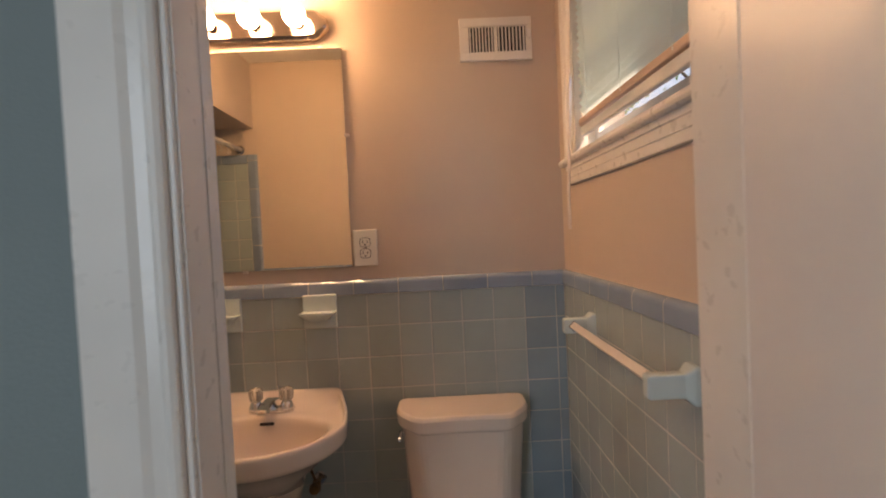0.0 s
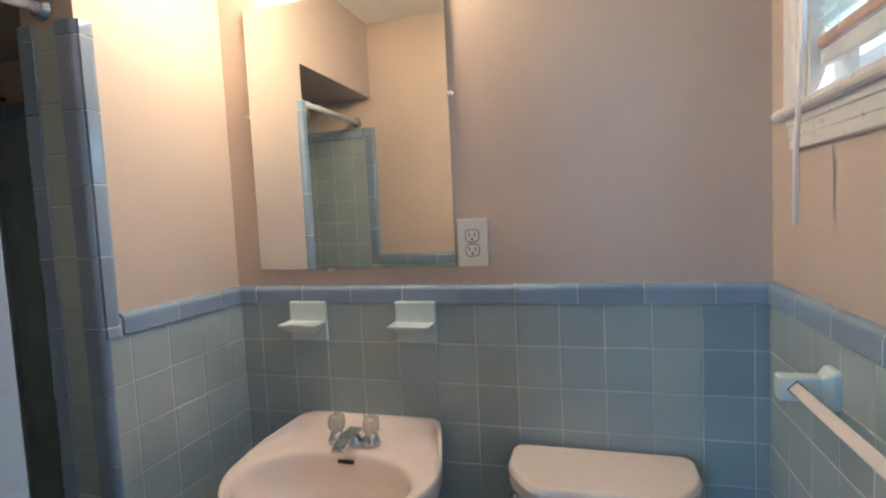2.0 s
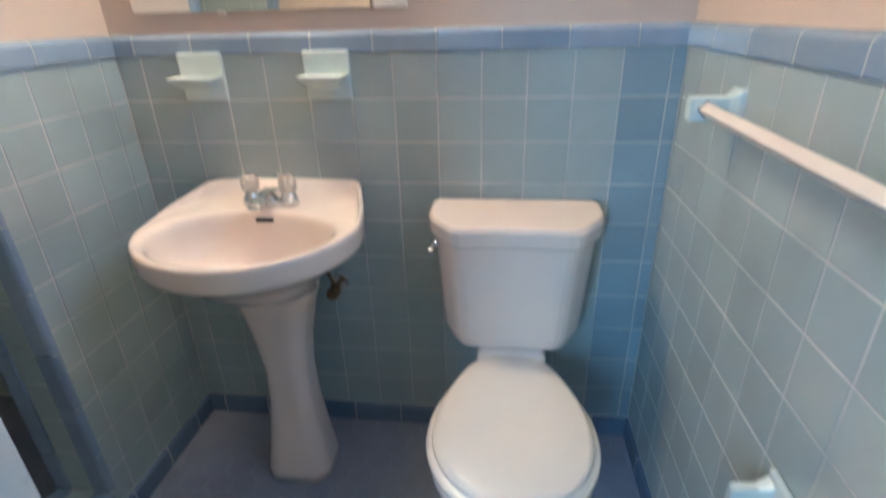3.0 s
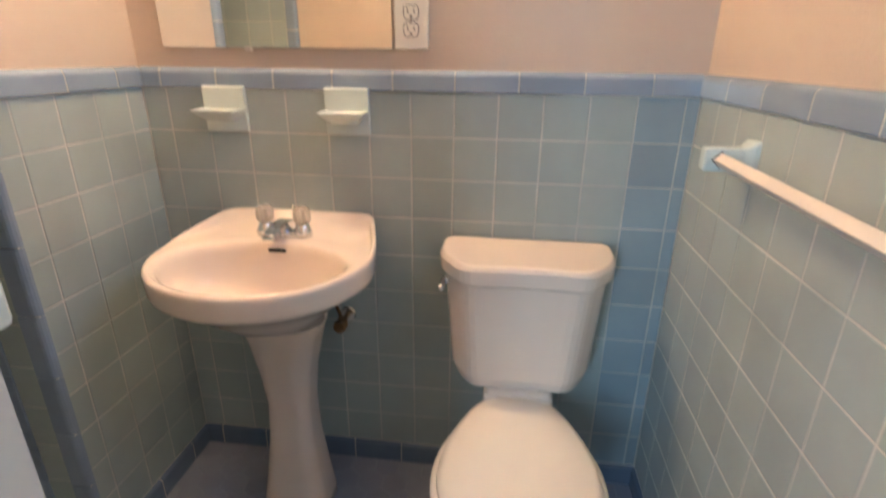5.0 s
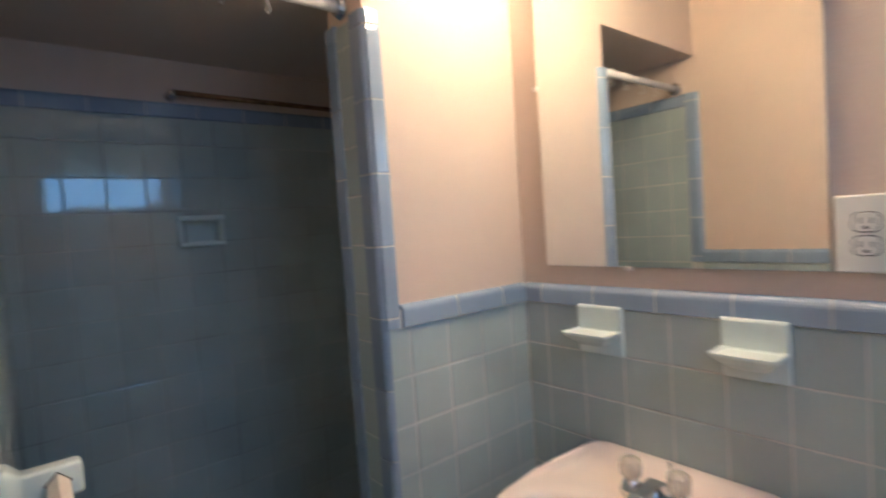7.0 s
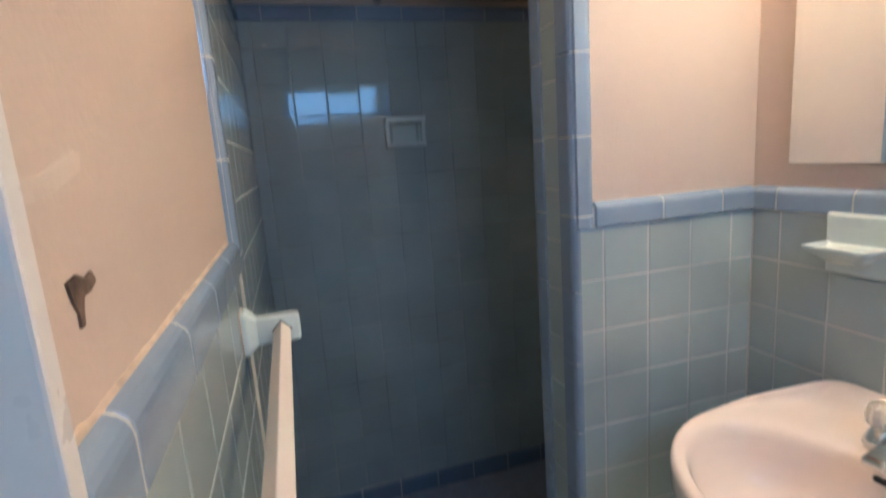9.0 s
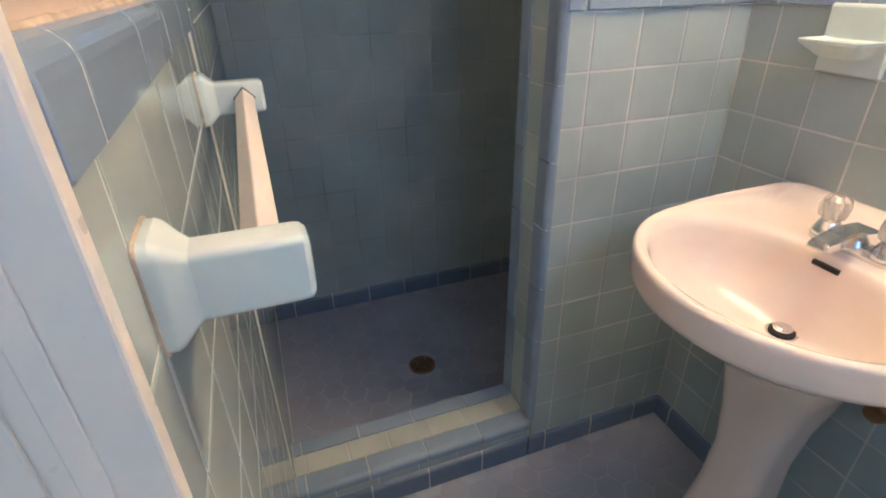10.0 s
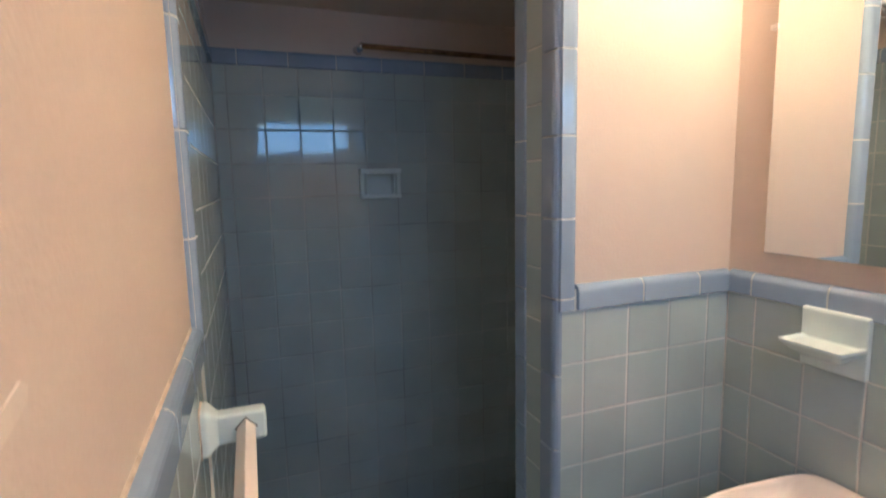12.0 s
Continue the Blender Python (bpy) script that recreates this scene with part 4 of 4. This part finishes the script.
cap_row(wall_west, cuts(STUB, 0.0, -0.092, 0.155), lambda y: (XW, y, 0), (1, 0, 0), (0, 0, 1), h=BASE, name="base_tile", m=BASEB)
TZ = cuts(CAP - 0.052, TOP, 1.353, 0.157)
cap_row(wall_west, TZ, lambda z: (XW, STUB + 0.004, z), (1, 0, 0), (0, 1, 0), h=0.042)
# jamb of the shower: blue bullnose, a narrow grey strip, blue again
JZ = cuts(0.132, TOP, 1.353, 0.157)
for z0, z1 in zip(JZ, JZ[1:]):
    for x0, d in ((XW, 1), (XIN, -1)):
        bm = bmesh.new()
        r, w = 0.016, 0.05
        prof = [(-0.0, 0.008), (0.0, -0.0)]
        prof = [(x0 - d * 0.001, STUB + 0.012)] + [(x0 + d * (-r + r * math.cos(radians(t))) + d * 0.003, STUB + r - r * math.sin(radians(t)) - 0.003) for t in (0, 22, 45, 67, 90)] + [(x0 - d * w, STUB - 0.003), (x0 - d * w, STUB + 0.007), (x0 - d * 0.02, STUB + 0.012)]
        loft(bm, [[(x, y, z) for x, y in prof] for z in (z0 + GAP / 2, z1 - GAP / 2)])
        under(link("trim_tile", bm, TRIM, bevel=0.0008, seg=1), wall_west)
tiled(wall_west, (0, STUB, 0), (1, 0, 0), (0, 0, 1), [XIN + 0.05, XW - 0.05], cuts(0.132, TOP - 0.01, 1.03, P * 1.0))
tiled(wall_south, (0, YS, 0), (-1, 0, 0), (0, 0, 1), [-c for c in cuts(XW, DL, -0.797, P)][::-1], vs_room)
cap_row(wall_south, cuts(XW, DL, -0.797, 0.155), lambda x: (x, YS, Z1), (0, 1, 0), (0, 0, 1))
cap_row(wall_south, cuts(XW, DL, -0.797, 0.155), lambda x: (x, YS, 0), (0, 1, 0), (0, 0, 1), h=BASE, name="base_tile", m=BASEB)
cap_row(wall_south, TZ, lambda z: (XW - 0.045, YS, z), (0, 1, 0), (1, 0, 0), h=0.052)
tiled(wall_south, (0, YS, 0), (-1, 0, 0), (0, 0, 1), [-c for c in cuts(XB, XW - 0.047, -1.53, P)][::-1], vs_sh)
cap_row(wall_south, cuts(XB, XW - 0.047, -1.6, 0.155), lambda x: (x, YS, TOP - 0.052), (0, 1, 0), (0, 0, 1))
tiled(wall_shower, (XB, 0, 0), (0, 1, 0), (0, 0, 1), cuts(YS, 0.0, -0.391, P), vs_sh, skip=lambda y, z: SY0 < y < SY1 and SZ0 < z < SZ1)
cap_row(wall_shower, cuts(YS, 0.0, -0.391, 0.155), lambda y: (XB, y, TOP - 0.052), (1, 0, 0), (0, 0, 1))
cap_row(wall_shower, cuts(YS, 0.0, -0.391, 0.155), lambda y: (XB, y, 0), (1, 0, 0), (0, 0, 1), h=BASE, name="base_tile", m=BASEB)
tiled(wall_north, (0, 0, 0), (1, 0, 0), (0, 0, 1), cuts(XB, XIN, -2.3, P), vs_sh)
cap_row(wall_north, cuts(XB, XIN, -2.3, 0.155), lambda x: (x, 0, TOP - 0.052), (0, -1, 0), (0, 0, 1))

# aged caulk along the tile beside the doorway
crng = random.Random(5)
bm = bmesh.new()
rings = []
for i in range(61):
    x = XW + 0.02 + (DL - 0.004 - XW - 0.02) * i / 60
    w = 0.0016 + 0.0010 * crng.random() + (0.0018 if i > 52 and crng.random() < 0.3 else 0)
    rings.append([(x, YS - TT - 0.001, CAP - 0.002), (x, YS - TT + 0.0028, CAP - 0.001), (x, YS - TT + 0.0016, CAP + w), (x, YS - TT - 0.001, CAP + w + 0.0006)])
loft(bm, rings)
under(link("caulk", bm, CAULK, label="aged brownish caulk line"), wall_south)
bm = bmesh.new()
rings = []
for i in range(61):
    z = 0.08 + (CAP - 0.09) * i / 60
    w = 0.002 + 0.0018 * crng.random()
    rings.append([(DL + 0.0005, YS - 0.002, z), (DL - 0.001 - w, YS - 0.001, z), (DL - 0.001 - w, YS + 0.0012, z), (DL + 0.0005, YS + 0.0045, z)])
loft(bm, rings)
under(link("caulk", bm, CAULK, label="aged brownish caulk line"), wall_south)

# shower kerb
curb = structure(boxes("shower_curb", [(XIN + 0.002, XW - 0.002, YS, STUB + 0.02, -0.004, 0.128)], GROUT), "low tiled kerb in the shower opening")
CZ = 0.13
tiled(curb, (0, 0, CZ), (1, 0, 0), (0, 1, 0), [XIN + 0.05, XW - 0.05], cuts(YS, STUB, -0.62, 0.1095), m=CREAM)
cy = cuts(YS, STUB, -0.60, 0.155)
for y0, y1 in zip(cy, cy[1:]):
    for x0, d in ((XW, 1), (XIN, -1)):
        bm = bmesh.new()
        r = 0.014
        prof = [(x0 - d * 0.05, CZ - 0.006), (x0 - d * 0.05, CZ + 0.001)] + [(x0 + d * (-r + r * math.sin(radians(t)) + 0.004), CZ - r + r * math.cos(radians(t)) + 0.002) for t in (0, 22, 45, 67, 90)] + [(x0 + d * 0.004, CZ - 0.026), (x0 - d * 0.005, CZ - 0.026), (x0 - d * 0.02, CZ - 0.006)]
        loft(bm, [[(x, y, z) for x, z in prof] for y in (y0 + GAP / 2, y1 - GAP / 2)])
        under(link("curb_trim", bm, TRIM, bevel=0.0008, seg=1), curb)
tiled(curb, (XW, 0, 0), (0, 1, 0), (0, 0, 1), cuts(YS, STUB, -0.56, P), [BASE, CZ - 0.026])
cap_row(curb, cuts(YS, STUB, -0.60, 0.155), lambda y: (XW, y, 0), (1, 0, 0), (0, 0, 1), h=BASE, name="base_tile", m=BASEB)

# floor hexagons
HEX = 0.076


def hex_floor(parent, x0, x1, y0, y1, skip=None):
    r = HEX / math.sqrt(3)
    rr = r - 0.0017
    key = "hex"
    if key not in _tile_cache:
        vs = [(rr * math.cos(radians(60 * k + 30)), rr * math.sin(radians(60 * k + 30)), -0.006) for k in range(6)]
        vs += [(x, y, -0.0012) for x, y, z in vs[:6]]
        vs += [(x * 0.965, y * 0.965, 0) for x, y, z in vs[:6]]
        fs = [tuple(range(12, 18))] + [(a + i, a + (i + 1) % 6, a + 6 + (i + 1) % 6, a + 6 + i) for a in (0, 6) for i in range(6)]
        me = bpy.data.meshes.new("hex_tile")
        me.from_pydata(vs, [], fs)
        me.materials.append(FLOORT)
        _tile_cache[key] = me
    j = 0
    y = y0
    while y < y1 + r:
        x = x0 + (HEX / 2 if j % 2 else 0)
        while x < x1 + HEX / 2:
            if x0 - 0.02 < x < x1 + 0.02 and not (skip and skip(x, y)):
                ob = new("floor_tile", _tile_cache[key])
                under(ob, parent)
                ob.matrix_basis = Matrix.Translation((x, y, trng.uniform(-0.0004, 0.0002))) @ Euler((trng.gauss(0, 0.003), trng.gauss(0, 0.003), 0)).to_matrix().to_4x4()
            x += HEX
        y += 1.5 * r
        j += 1


hex_floor(floor, XW + 0.03, 0.0, -1.22, -0.01)
hex_floor(floor_shower, XB + 0.03, XIN - 0.01, YS + 0.02, -0.02, skip=lambda x, y: math.hypot(x + 1.888, y + 0.62) < 0.055)
